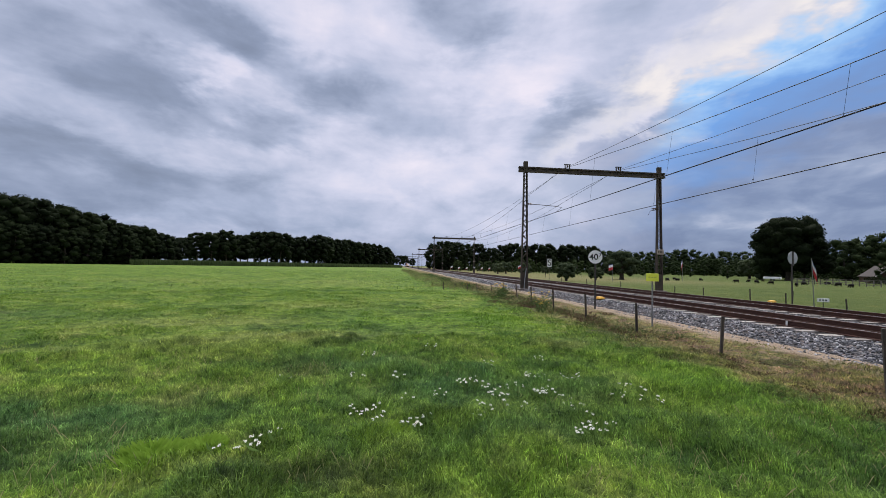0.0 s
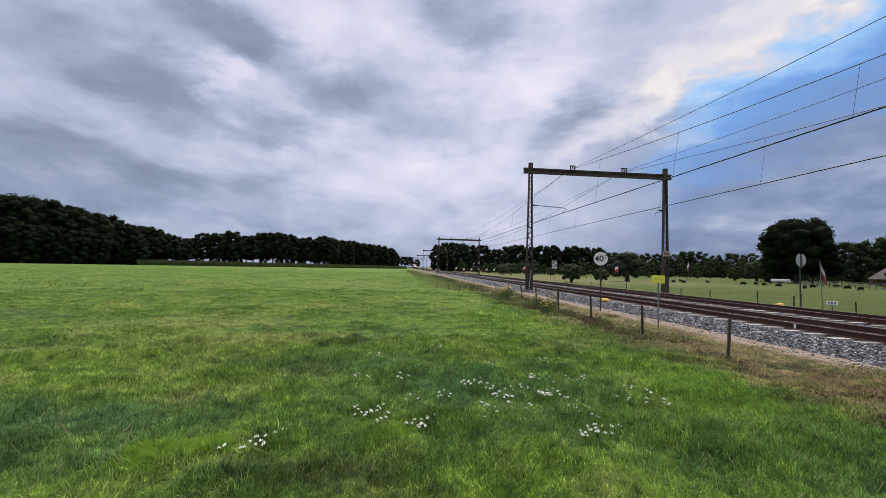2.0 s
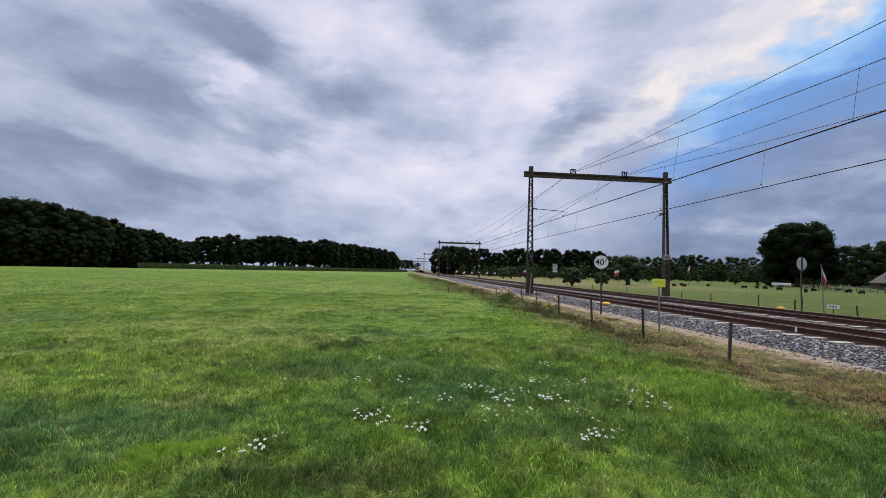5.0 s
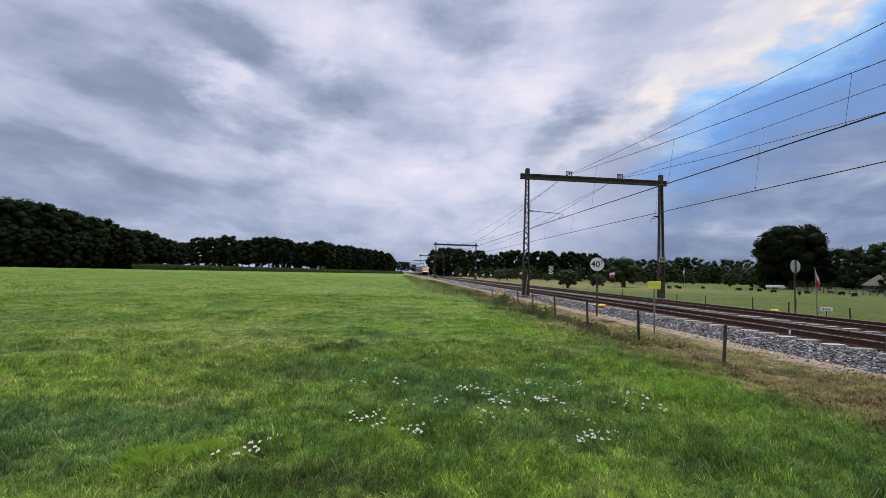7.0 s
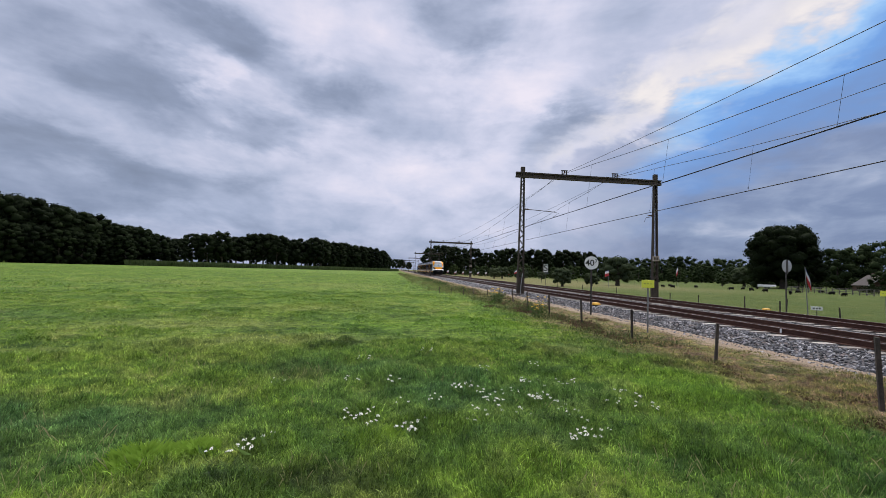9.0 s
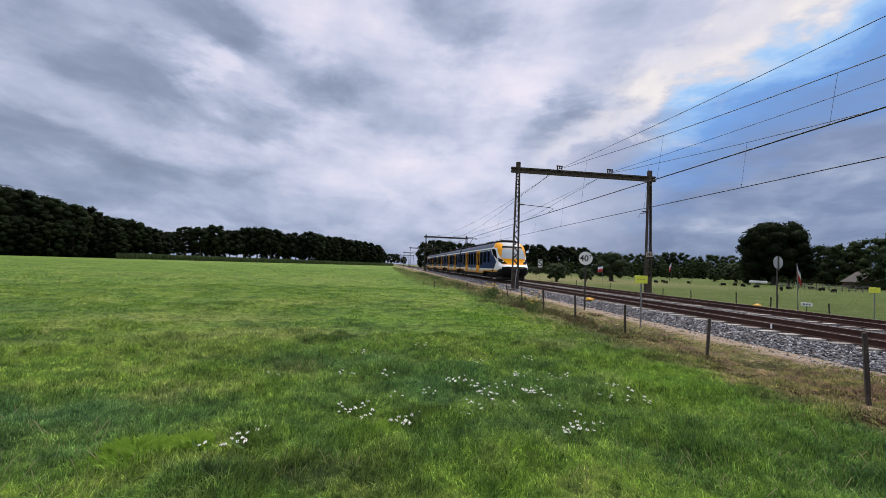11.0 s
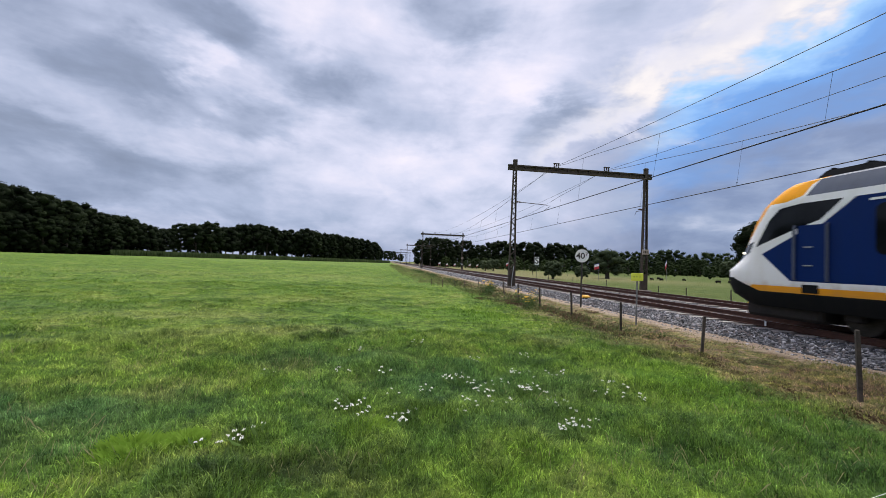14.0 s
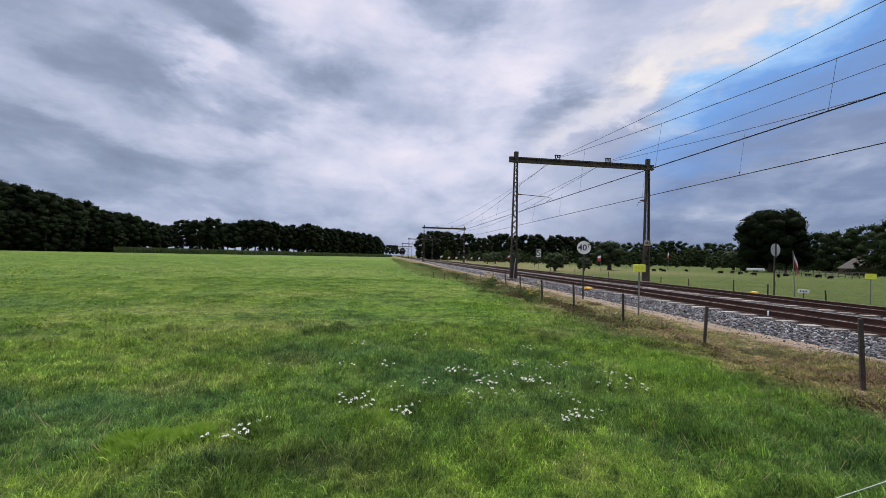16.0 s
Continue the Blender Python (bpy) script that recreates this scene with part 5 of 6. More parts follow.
    cp = Shape().box(-0.3, -0.12, 0.85, 0.3, 0.4, 1.15, 0.06).box(-0.2, -0.25, 0.9, 0.2, -0.1, 1.1, 0.04).tube([(-0.7, -0.02, 1.25), (0.7, -0.02, 1.25)], 0.07, 8)
    part("coupler", cp, P_GEAR, train, "black front coupler")
    return shell


def roof_unit(body, shape):
    """A dark equipment box on the roof with a raised lid and two cooling ribs."""
    ys = [v[1] for v in shape.v]
    a, b, top = min(ys), max(ys), max(v[2] for v in shape.v)
    ob = part("roof_unit", shape, P_BOX, body, "dark roof equipment box")
    part("lid", Shape().box(-0.6, a + 0.3, top - 0.01, 0.5, b - 0.45, top + 0.06, 0.02), P_BOX, ob)
    for y in (a + 0.2, b - 0.32):
        part("rib", Shape().tube([(-0.82, y, top - 0.06), (-0.7, y, top + 0.05), (0.7, y, top + 0.05), (0.82, y, top - 0.06)], 0.03, 5), P_BOX, ob)


def end_coach(train):
    """Cab coach, nose tip at y = 0 and its inner end at 21.35."""
    shell = build_nose(train)
    parts = [shell]
    raised = [(3.0, 6.9), (19.0, 22.5)]
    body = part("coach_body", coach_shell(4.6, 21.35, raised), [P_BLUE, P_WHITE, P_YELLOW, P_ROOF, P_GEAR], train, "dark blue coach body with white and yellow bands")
    u = lambda a: 21.7 - a
    for a, b, h in ((0.6, 1.8, True), (2.5, 3.85, False), (6.15, 7.45, False), (7.75, 9.0, False), (9.4, 10.6, False), (13.0, 14.05, False), (14.55, 15.85, True), (16.35, 17.3, True)):
        add_window(body, u(b), u(a), h)
    add_door(body, u(5.85), u(4.2))
    add_door(body, u(12.65), u(11.0))
    add_digit(body, "2", u(2.15))
    add_digit(body, "2", u(9.2))
    add_digit(body, "1", u(14.3))
    add_emblem(body, u(8.2))
    for sx in (-1, 1):
        part("class_stripe", Shape().box(sx * (HW + 0.003) - 0.004, u(17.4), 2.97, sx * (HW + 0.003) + 0.004, u(12.95), 3.02), P_WHITE, body, "thin white stripe over the windows")
    gear = Shape().box(-1.25, 8.0, 0.28, 1.25, 18.6, 0.66, 0.05).box(-0.6, 3.0, 0.22, 0.6, 21.6, 0.84, 0.05).box(-1.15, 1.0, 0.16, 1.15, 3.1, 0.60, 0.08)
    part("underframe", gear, P_GEAR, train)
    rng = random.Random(3)
    y = 2.75
    while y < 15.5:
        ln = rng.uniform(0.9, 2.6)
        h = rng.uniform(3.88, 3.99)
        bx = Shape().loft([[(-0.95, a, 3.72), (0.95, a, 3.72), (0.8, a + c, h), (-0.8, a + c, h)] for a, c in ((y, 0.15), (y + ln, -0.15))])
        roof_unit(body, bx)
        y += ln + rng.uniform(0.15, 0.5)
    return body


def middle_coach(train, y0):
    raised = [(y0 - 1, y0 + 2.6), (y0 + 13.5, y0 + 18)]
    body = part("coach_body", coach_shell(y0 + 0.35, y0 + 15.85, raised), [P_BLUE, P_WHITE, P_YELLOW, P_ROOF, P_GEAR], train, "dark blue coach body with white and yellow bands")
    for a, b, h in ((0.66, 1.83, True), (2.45, 3.65, False), (5.9, 7.2, False), (7.45, 8.7, False), (9.0, 10.25, False), (12.6, 13.75, False), (14.35, 15.55, True)):
        add_window(body, y0 + a, y0 + b, h)
    add_door(body, y0 + 3.98, y0 + 5.6)
    add_door(body, y0 + 10.6, y0 + 12.25)
    add_digit(body, "2", y0 + 2.13)
    add_digit(body, "2", y0 + 14.05)
    add_emblem(body, y0 + 8.1)
    part("underframe", Shape().box(-1.25, y0 + 3.4, 0.28, 1.25, y0 + 12.8, 0.66, 0.05).box(-0.6, y0 - 0.1, 0.22, 0.6, y0 + 16.3, 0.84, 0.05), P_GEAR, train)
    for a, ln, h in ((3.0, 2.6, 3.98), (6.4, 1.6, 3.92), (8.6, 3.0, 3.98), (12.4, 1.2, 3.9)):
        bx = Shape().loft([[(-0.95, y0 + p, 3.72), (0.95, y0 + p, 3.72), (0.8, y0 + p + c, h), (-0.8, y0 + p + c, h)] for p, c in ((a, 0.2), (a + ln, -0.2))])
        roof_unit(body, bx)


def pantograph(train, y):
    """Raised half-pantograph: lower arm back to the knee, upper arm forward to the collector head."""
    s = Shape()
    s.box(-0.6, y - 0.2, 3.92, 0.6, y + 0.1, 4.0, 0.01)
    for sx in (-1, 1):
        s.tube([(sx * 0.5, y, 3.78), (sx * 0.5, y, 3.95)], 0.06, 8)
    p = part("pantograph", s, P_GEAR, train, "raised black current collector")
    part("lower_arm", Shape().tube([(0, y, 4.0), (0, y + 1.5, 4.32)], 0.05, 6).tube([(0.12, y + 0.3, 3.95), (0.1, y + 1.55, 4.23)], 0.022, 5), P_GEAR, p)
    part("upper_arm", Shape().tube([(-0.06, y + 1.55, 4.34), (-0.38, y - 0.1, 5.38)], 0.028, 5).tube([(0.06, y + 1.55, 4.34), (0.38, y - 0.1, 5.38)], 0.028, 5).tube([(-0.38, y - 0.1, 5.38), (0.38, y - 0.1, 5.38)], 0.028, 5).tube([(-0.2, y + 1.55, 4.34), (0.2, y + 1.55, 4.34)], 0.04, 5), P_GEAR, p)
    hd = Shape()
    for dy in (-0.28, 0.12):
        hd.tube([(-0.97, y + dy - 0.1, 5.22), (-0.8, y + dy - 0.1, 5.38), (-0.6, y + dy - 0.1, 5.46), (0.6, y + dy - 0.1, 5.46), (0.8, y + dy - 0.1, 5.38), (0.97, y + dy - 0.1, 5.22)], 0.03, 5)
    hd.tube([(-0.5, y - 0.4, 5.44), (-0.5, y + 0.05, 5.44)], 0.025, 5).tube([(0.5, y - 0.4, 5.44), (0.5, y + 0.05, 5.44)], 0.025, 5)
    part("collector_head", hd, P_GEAR, p)


def build_train():
    train = tagged(new("train"), "blue, white and yellow four-coach electric passenger train", "train")
    end_coach(train)
    for o in list(train.children):  # the tail coach is the lead coach turned about
        made = {}
        for q in (o, *o.children_recursive):
            made[q] = q.copy()
            scene.collection.objects.link(made[q])
            made[q].parent = made.get(q.parent, q.parent)
        made[o].matrix_basis = pose(0, 75.76, 0, 0, 0, 180) @ o.matrix_basis
    middle_coach(train, 21.7)
    middle_coach(train, 37.9)
    for y in (21.7, 37.9, 54.06):
        bl = Shape()
        for k in range(5):
            a, b = y - 0.36 + 0.144 * k, y - 0.36 + 0.144 * (k + 1)
            bl.loft([[(-w, q, 0.75), (w, q, 0.75), (w, q, 3.3), (w - 0.25, q, 3.62), (-w + 0.25, q, 3.62), (-w, q, 3.3)] for q, w in ((a, 1.26), ((a + b) / 2, 1.36), (b, 1.26))])
        part("gangway_bellows", bl, P_BLACK, train, "black gangway bellows between coaches")
        bogie(train, y)
    bogie(train, 5.0)
    bogie(train, 70.76)
    pantograph(train, 22.35)
    return train


TRAIN = build_train()


def train_nose(t):
    """Where the train's nose is along the track at t seconds; it slows a little."""
    d = 12.5 - t
    return -44.0 + 33.0 * d + (0.45 * d * d if d > 0 else -0.17 * d * d)

# ---- trackside things ----
M_YELLOW = surface("yellow sign paint", (0.70, 0.74, 0.04), (0.82, 0.86, 0.10), 4, 0.5)
M_SIGNW = surface("white sign paint", (0.78, 0.78, 0.78), (0.88, 0.88, 0.88), 3, 0.5)
M_SIGNK = surface("black sign paint", (0.015, 0.015, 0.016), (0.03, 0.03, 0.03), 3, 0.5)
M_GALV = surface("galvanised pole", (0.14, 0.14, 0.14), (0.28, 0.28, 0.28), 5, 0.55, 0.5)
M_DARKPOLE = surface("dark signal pole", (0.03, 0.027, 0.025), (0.08, 0.07, 0.065), 5, 0.7, 0.2)
M_CAP = surface("yellow box cap", (0.60, 0.30, 0.02), (0.80, 0.46, 0.04), 6, 0.5)
M_RED = surface("red flag cloth", (0.38, 0.02, 0.025), (0.52, 0.04, 0.05), 5, 0.8)
M_WHITEC = surface("white flag cloth", (0.62, 0.62, 0.64), (0.78, 0.78, 0.78), 5, 0.8)
M_BLUEC = surface("blue flag cloth", (0.02, 0.04, 0.20), (0.04, 0.07, 0.30), 5, 0.8)
M_HIDE = surface("black hide", (0.006, 0.005, 0.005), (0.022, 0.019, 0.018), 4, 0.7, 0, 0.2, 30)
M_HIDE.node_tree.nodes["Principled BSDF"].inputs["Specular IOR Level"].default_value = 0.08
M_MARK = surface("faded sign print", (0.30, 0.33, 0.06), (0.44, 0.48, 0.10), 6, 0.6)
M_PETAL = surface("white petals", (0.84, 0.82, 0.74), (0.94, 0.92, 0.86), 20, 0.8)
M_YPETAL = surface("yellow petals", (0.70, 0.42, 0.0), (0.86, 0.55, 0.01), 20, 0.8)
M_STEM = leaf_material("flower stems", (0.035, 0.07, 0.02), (0.10, 0.15, 0.05))
M_GREENSTEM = leaf_material("yarrow stems", (0.07, 0.13, 0.03), (0.13, 0.2, 0.05))
M_PALEWEED = leaf_material("pale verge weeds", (0.10, 0.115, 0.045), (0.34, 0.34, 0.15))
M_STRAW = leaf_material("dry stalks", (0.10, 0.075, 0.035), (0.30, 0.22, 0.12))
M_BRICK = surface("dark farmhouse brick", (0.08, 0.045, 0.035), (0.17, 0.10, 0.08), 2, 0.9, 0, 0.3, 20)
M_TILE = surface("grey-brown roof tiles", (0.03, 0.026, 0.025), (0.075, 0.06, 0.055), 2, 0.85, 0, 0.3, 12)


def gz(x, y):
    return float(ground_z(x, y))


def build_fence():
    """A row of leaning weathered posts along the verge."""
    f = tagged(new("fence"), "row of thin weathered fence posts along the dry verge", "fence")
    s = Shape()
    s.loft([[(-w, -w, z), (w, -w, z), (w, w, z), (-w, w, z)] for w, z in ((0.026, -0.4), (0.025, 0.83), (0.022, 0.86), (0.012, 0.865))])
    me = s.mesh("post", M_POST)
    rng = random.Random(9)
    spots = [(-4.0, y) for y in (-27.7, -24.7, -21.8, -18.75, -15.5, -12.5, -9.55, -6.8)] + [(-4.05, -4.3), (-4.3, -2.2), (-4.9, -0.3), (-5.6, 0.6), (-6.4, 1.5), (-7.2, 2.0)]
    for x, y in spots:
        p = part("post", me, None, f)
        p.matrix_basis = pose(x + rng.uniform(-0.06, 0.06), y, gz(x, y) + rng.uniform(-0.05, 0.03) + (0.14 if y < -23 else -0.26 if y > -3 else 0), rng.uniform(-4, 4), rng.uniform(-8, 0), rng.uniform(0, 90))
    g = tagged(new("pasture_fence"), "low wooden posts along the pasture's edge", "fence")
    for x, y, h in [(12.0, -7.8, 0.75), (12.0, -8.2, 0.9), (11.2, -6.2, 0.85), (12.9, -10.4, 0.7), (13.6, 4.2, 0.75), (14.6, 2.0, 0.85), (13.0, 12, 0.8), (13.0, 20, 0.8), (13.0, 28, 0.8), (13, -14, 0.7)] + [(EYE[0] + d * math.sin(radians(a)), EYE[1] + d * math.cos(radians(a)), 1.1) for a, d in [(18 + 2.3 * k, 108 + 4.2 * k) for k in range(19)]]:
        p = part("post", me, None, g)
        p.matrix_basis = pose(x, y, gz(x, y) + h - 0.86, rng.uniform(-3, 3), rng.uniform(-3, 3), 0)


build_fence()


def disc(r, y0, y1, n=28, z=0.0, x=0.0):
    return Shape().loft([[(x + r * math.cos(2 * math.pi * k / n), y, z + r * math.sin(2 * math.pi * k / n)) for k in range(n)] for y in (y0, y1)])


def round_sign(x, y, turn, height, text, label, back=False):
    th = tagged(new("round_sign"), label, "sign")
    th.matrix_basis = pose(x, y, gz(x, y), 0, 0, turn)
    part("pole", Shape().tube([(0, 0.03, -0.3), (0, 0.03, height + 0.05)], 0.038, 8), M_DARKPOLE, th)
    if back:
        d = part("plate", disc(0.365, -0.03, -0.015, z=height), surface("bare back of sign", (0.28, 0.29, 0.31), (0.46, 0.47, 0.5), 3, 0.5, 0.3), th, "grey back of a round plate")
        part("pole_strap", Shape().box(-0.05, -0.06, height - 0.45, 0.05, -0.03, height + 0.36), M_DARKPOLE, d)
        return th
    rim = part("rim", disc(0.30, -0.03, -0.012, z=height), M_SIGNK, th, "thin black rim")
    d = part("plate", disc(0.285, -0.036, -0.031, z=height), M_SIGNW, th, "white round plate")
    a = part("lettering", text_mesh(text[0], 0.36, M_SIGNK), None, d, "black figures")
    a.location = (-0.06, -0.04, height - 0.01)
    b = part("lettering", text_mesh(text[1], 0.2, M_SIGNK), None, d, "small raised black figure")
    b.location = (0.19, -0.04, height + 0.07)
    return th


def small_sign(x, y, turn, height, w, h, mat, label, bars=0, pole=M_GALV, text=None, thin=False):
    th = tagged(new("sign"), label, "sign")
    th.matrix_basis = pose(x, y, gz(x, y), 0, 0, turn)
    part("pole", Shape().tube([(0, 0, -0.3), (0, 0, height)], 0.026, 8), pole, th)
    p = part("plate", Shape().box(-w / 2, -0.045, height - h / 2, w / 2, -0.028, height + h / 2, 0.006), mat, th)
    for k in range(bars):
        part("writing_bar", Shape().box(-w * 0.32 + k * w * 0.24, -0.05, height - h * (0.02 if thin else 0.18), -w * 0.32 + (k + 0.6) * w * 0.24, -0.046, height + h * (0.07 if thin else 0.2)), M_MARK if thin else M_SIGNK, p)
    if text:
        part("lettering", text_mesh(text, h * 0.95, M_SIGNK), None, p).location = (0, -0.05, height)
    return th


def build_signs():
    round_sign(-2.37, -12.95, -27, 2.22, ("40", "7"), "white round sign with black 40 7 on a dark pole")
    round_sign(11.3, -8.9, 8, 2.75, None, "grey round signal plate seen from behind on a dark pole", True)
    small_sign(-2.95, -17.8, -32, 1.50, 0.35, 0.24, M_YELLOW, "small yellow plate on a thin grey pole", 3, thin=True)
    small_sign(12.7, -12.6, -45, 1.55, 0.40, 0.26, M_YELLOW, "small yellow plate on a thin pole beyond the track", 2, thin=True)
    small_sign(17.0, -5.6, -45, 0.55, 0.60, 0.24, M_SIGNW, "low white plate with dark marks near the pasture", 3, M_DARKPOLE)
    th = small_sign(14.2, 36.0, -20, 3.0, 0.85, 1.45, M_SIGNK, "black board with a white S beside the far track", 0, M_DARKPOLE)
    bd = th.children[1]
    part("board_face", Shape().box(-0.34, -0.052, 2.36, 0.34, -0.046, 3.64), M_SIGNW, bd, "white board face")
    part("lettering", text_mesh("S", 1.45, M_SIGNK), None, bd, "black letter").location = (0, -0.056, 3.0)
    for x, y, s in ((-0.95, -10.6, 1.0), (10.9, -8.0, 0.9)):
        b = tagged(new("track_box"), "low dark trackside box with a yellow-orange cap", "trackside box", "trackside boxes")
        z = -0.28 if x < 5 else gz(x, y)
        b.matrix_basis = pose(x, y, z, 0, 0, 20)
        part("stand", Shape().box(-0.16, -0.12, -0.05, 0.16, 0.12, 0.22, 0.02), M_DARKPOLE, b)
        b.scale = (0.7, 0.7, 0.7)
        part("cap", Shape().loft([[(-a, -b2, z), (a, -b2, z), (a, b2, z), (-a, b2, z)] for a, b2, z in ((0.25, 0.19, 0.20), (0.27, 0.21, 0.24), (0.22, 0.16, 0.34), (0.12, 0.09, 0.38))]), M_CAP, b, "yellow-orange cap")


build_signs()


def build_flag(x, y, h, size, wind, furl, label, turn):
    """A pole with a limp flag of three stripes: red, white and blue from the bottom edge up, hung upside down."""
    th = tagged(new("flag"), label, "flag", "protest flags")
    th.matrix_basis = pose(x, y, gz(x, y), 2, -3, turn)
    part("pole", Shape().tube([(0, 0, -0.3), (0, 0, h)], [0.035, 0.022], 7), M_GALV, th)
    L = size
    stripes = ((M_BLUEC, 0, 0.3), (M_WHITEC, 0.3, 1.5), (M_RED, 1.5, 3)) if wind >= 0 else ((M_WHITEC, 0, 2.2), (M_RED, 2.2, 3))
    cloth = []
    for mat, a, b in stripes:
        s = Shape()
        rings = []
        for k in range(9):
            u = k / 8
            drop = furl * L * u
            reach = L * 1.5 * u * (1 - 0.9 * furl)
            w = 0.06 * math.sin(u * 7) * (0.3 + u)
            r = []
            for v in (a, b):
                zz = h - 0.08 - v * L / 3 - drop
                r.append((0.03 + reach + (0.02 * v * furl), w + 0.02 * v, zz))
            rings.append([(r[0][0], r[0][1] - 0.004, r[0][2]), (r[1][0], r[1][1] - 0.004, r[1][2]), (r[1][0], r[1][1] + 0.004, r[1][2]), (r[0][0], r[0][1] + 0.004, r[0][2])])
        s.loft(rings)
        cloth.append(part("stripe", s, mat, th))
    return th


def beyond(x, y):
    """A place read on the level of the meadow, carried on to the lower pasture."""
    k = 1.279
    return EYE[0] + (x - EYE[0]) * k, EYE[1] + (y - EYE[1]) * k


FLAG_SPOTS = [(17.8, -4.3, 3.35, 0.95, 1, 0.93, -20), (41.7, 41.1, 5.2, 1.5, 1, 0.8, 200), (22.4, 30.8, 3.5, 1.1, 1, 0.3, 200), (12.0, 45, 2.6, 0.6, 1, 0.5, 190)]


FLAGS = []


def build_flags():
    for x, y, h, s, w, f, turn in FLAG_SPOTS:
        px, py = beyond(x, y) if x > 20 else (x, y)
        FLAGS.append((px, py, turn, build_flag(px, py, h, s, w, f, "limp red, white and blue flag on a leaning pole", turn)))
    for k in range(9):
        x, y = around(7.6 + 1.05 * k, 175 + 2 * k)[:2]
        build_flag(x, y, 2.4, 0.9, -1, 0.45, "small pale flag on a short pole beside the railway", 180)


build_flags()


def build_cow():
    """A grazing black cow: barrel body, head lowered, four legs, tail."""
    th = tagged(new("cow"), "small black cow grazing in the pasture", "cow", "grazing cows")

    def ring(x, z, ry, rz, n=10):
        return [(x, ry * math.cos(2 * math.pi * k / n), z + rz * math.sin(2 * math.pi * k / n)) for k in range(n)]
    part("body", Shape().loft([ring(-0.80, 0.78, 0.10, 0.12), ring(-0.72, 0.76, 0.24, 0.26), ring(-0.3, 0.66, 0.33, 0.38), ring(0.3, 0.66, 0.32, 0.37), ring(0.6, 0.75, 0.22, 0.25), ring(0.75, 0.76, 0.12, 0.15)]), M_HIDE, th, smooth=True)
    part("neck", Shape().tube([(0.62, 0, 0.78), (0.85, 0, 0.66), (1.05, 0, 0.40)], [0.17, 0.13, 0.10], 8), M_HIDE, th, smooth=True)
    hd = part("head", Shape().loft([ring(0.98, 0.38, 0.09, 0.10), ring(1.08, 0.28, 0.10, 0.10), ring(1.2, 0.14, 0.07, 0.07), ring(1.24, 0.09, 0.05, 0.05)]), M_HIDE, th, smooth=True)
    for s in (-1, 1):
        part("ear", Shape().tube([(1.0, s * 0.08, 0.43), (0.99, s * 0.22, 0.42)], [0.05, 0.02], 5), M_HIDE, hd)
    for x, y in ((-0.6, -0.17), (-0.6, 0.17), (0.5, -0.16), (0.5, 0.16)):
        part("leg", Shape().tube([(x, y, 0.62), (x + 0.03, y, 0.32), (x, y, 0.05), (x + 0.02, y, 0.0)], [0.13, 0.08, 0.06, 0.065], 7), M_HIDE, th)
    part("tail", Shape().tube([(-0.79, 0, 0.88), (-0.86, 0, 0.6), (-0.84, 0, 0.3)], [0.03, 0.02, 0.035], 5), M_HIDE, th)
    return th


COWS = [(48.9, 45.6, 20), (48.9, 37.0, 160), (53.6, 39.5, 80), (49.7, 33.7, 10), (64.7, 47.9, 200), (48.3, 29.6, 95), (45.2, 22.5, 30), (53.5, 29.0, 0),
        (55.0, 30.5, 200), (62.3, 33.0, 340), (55.6, 25.6, 170), (57.6, 27.6, 40), (50.7, 19.9, 185), (45.2, 48.2, 10), (39.8, 39.9, 190), (38.3, 40.6, 20), (57, 11, 10), (56.2, 8.0, 200), (61, 15.0, 30)]


def build_cows():
    c = build_cow()
    for k, (x, y, r) in enumerate(COWS):
        px, py = beyond(x, y)
        m = pose(px, py, gz(px, py), 0, 0, r)
        if k == 0:
            c.matrix_basis = m
            c.scale = (0.66, 0.66, 0.66)
        else:
            copy_thing(c, m)


build_cows()


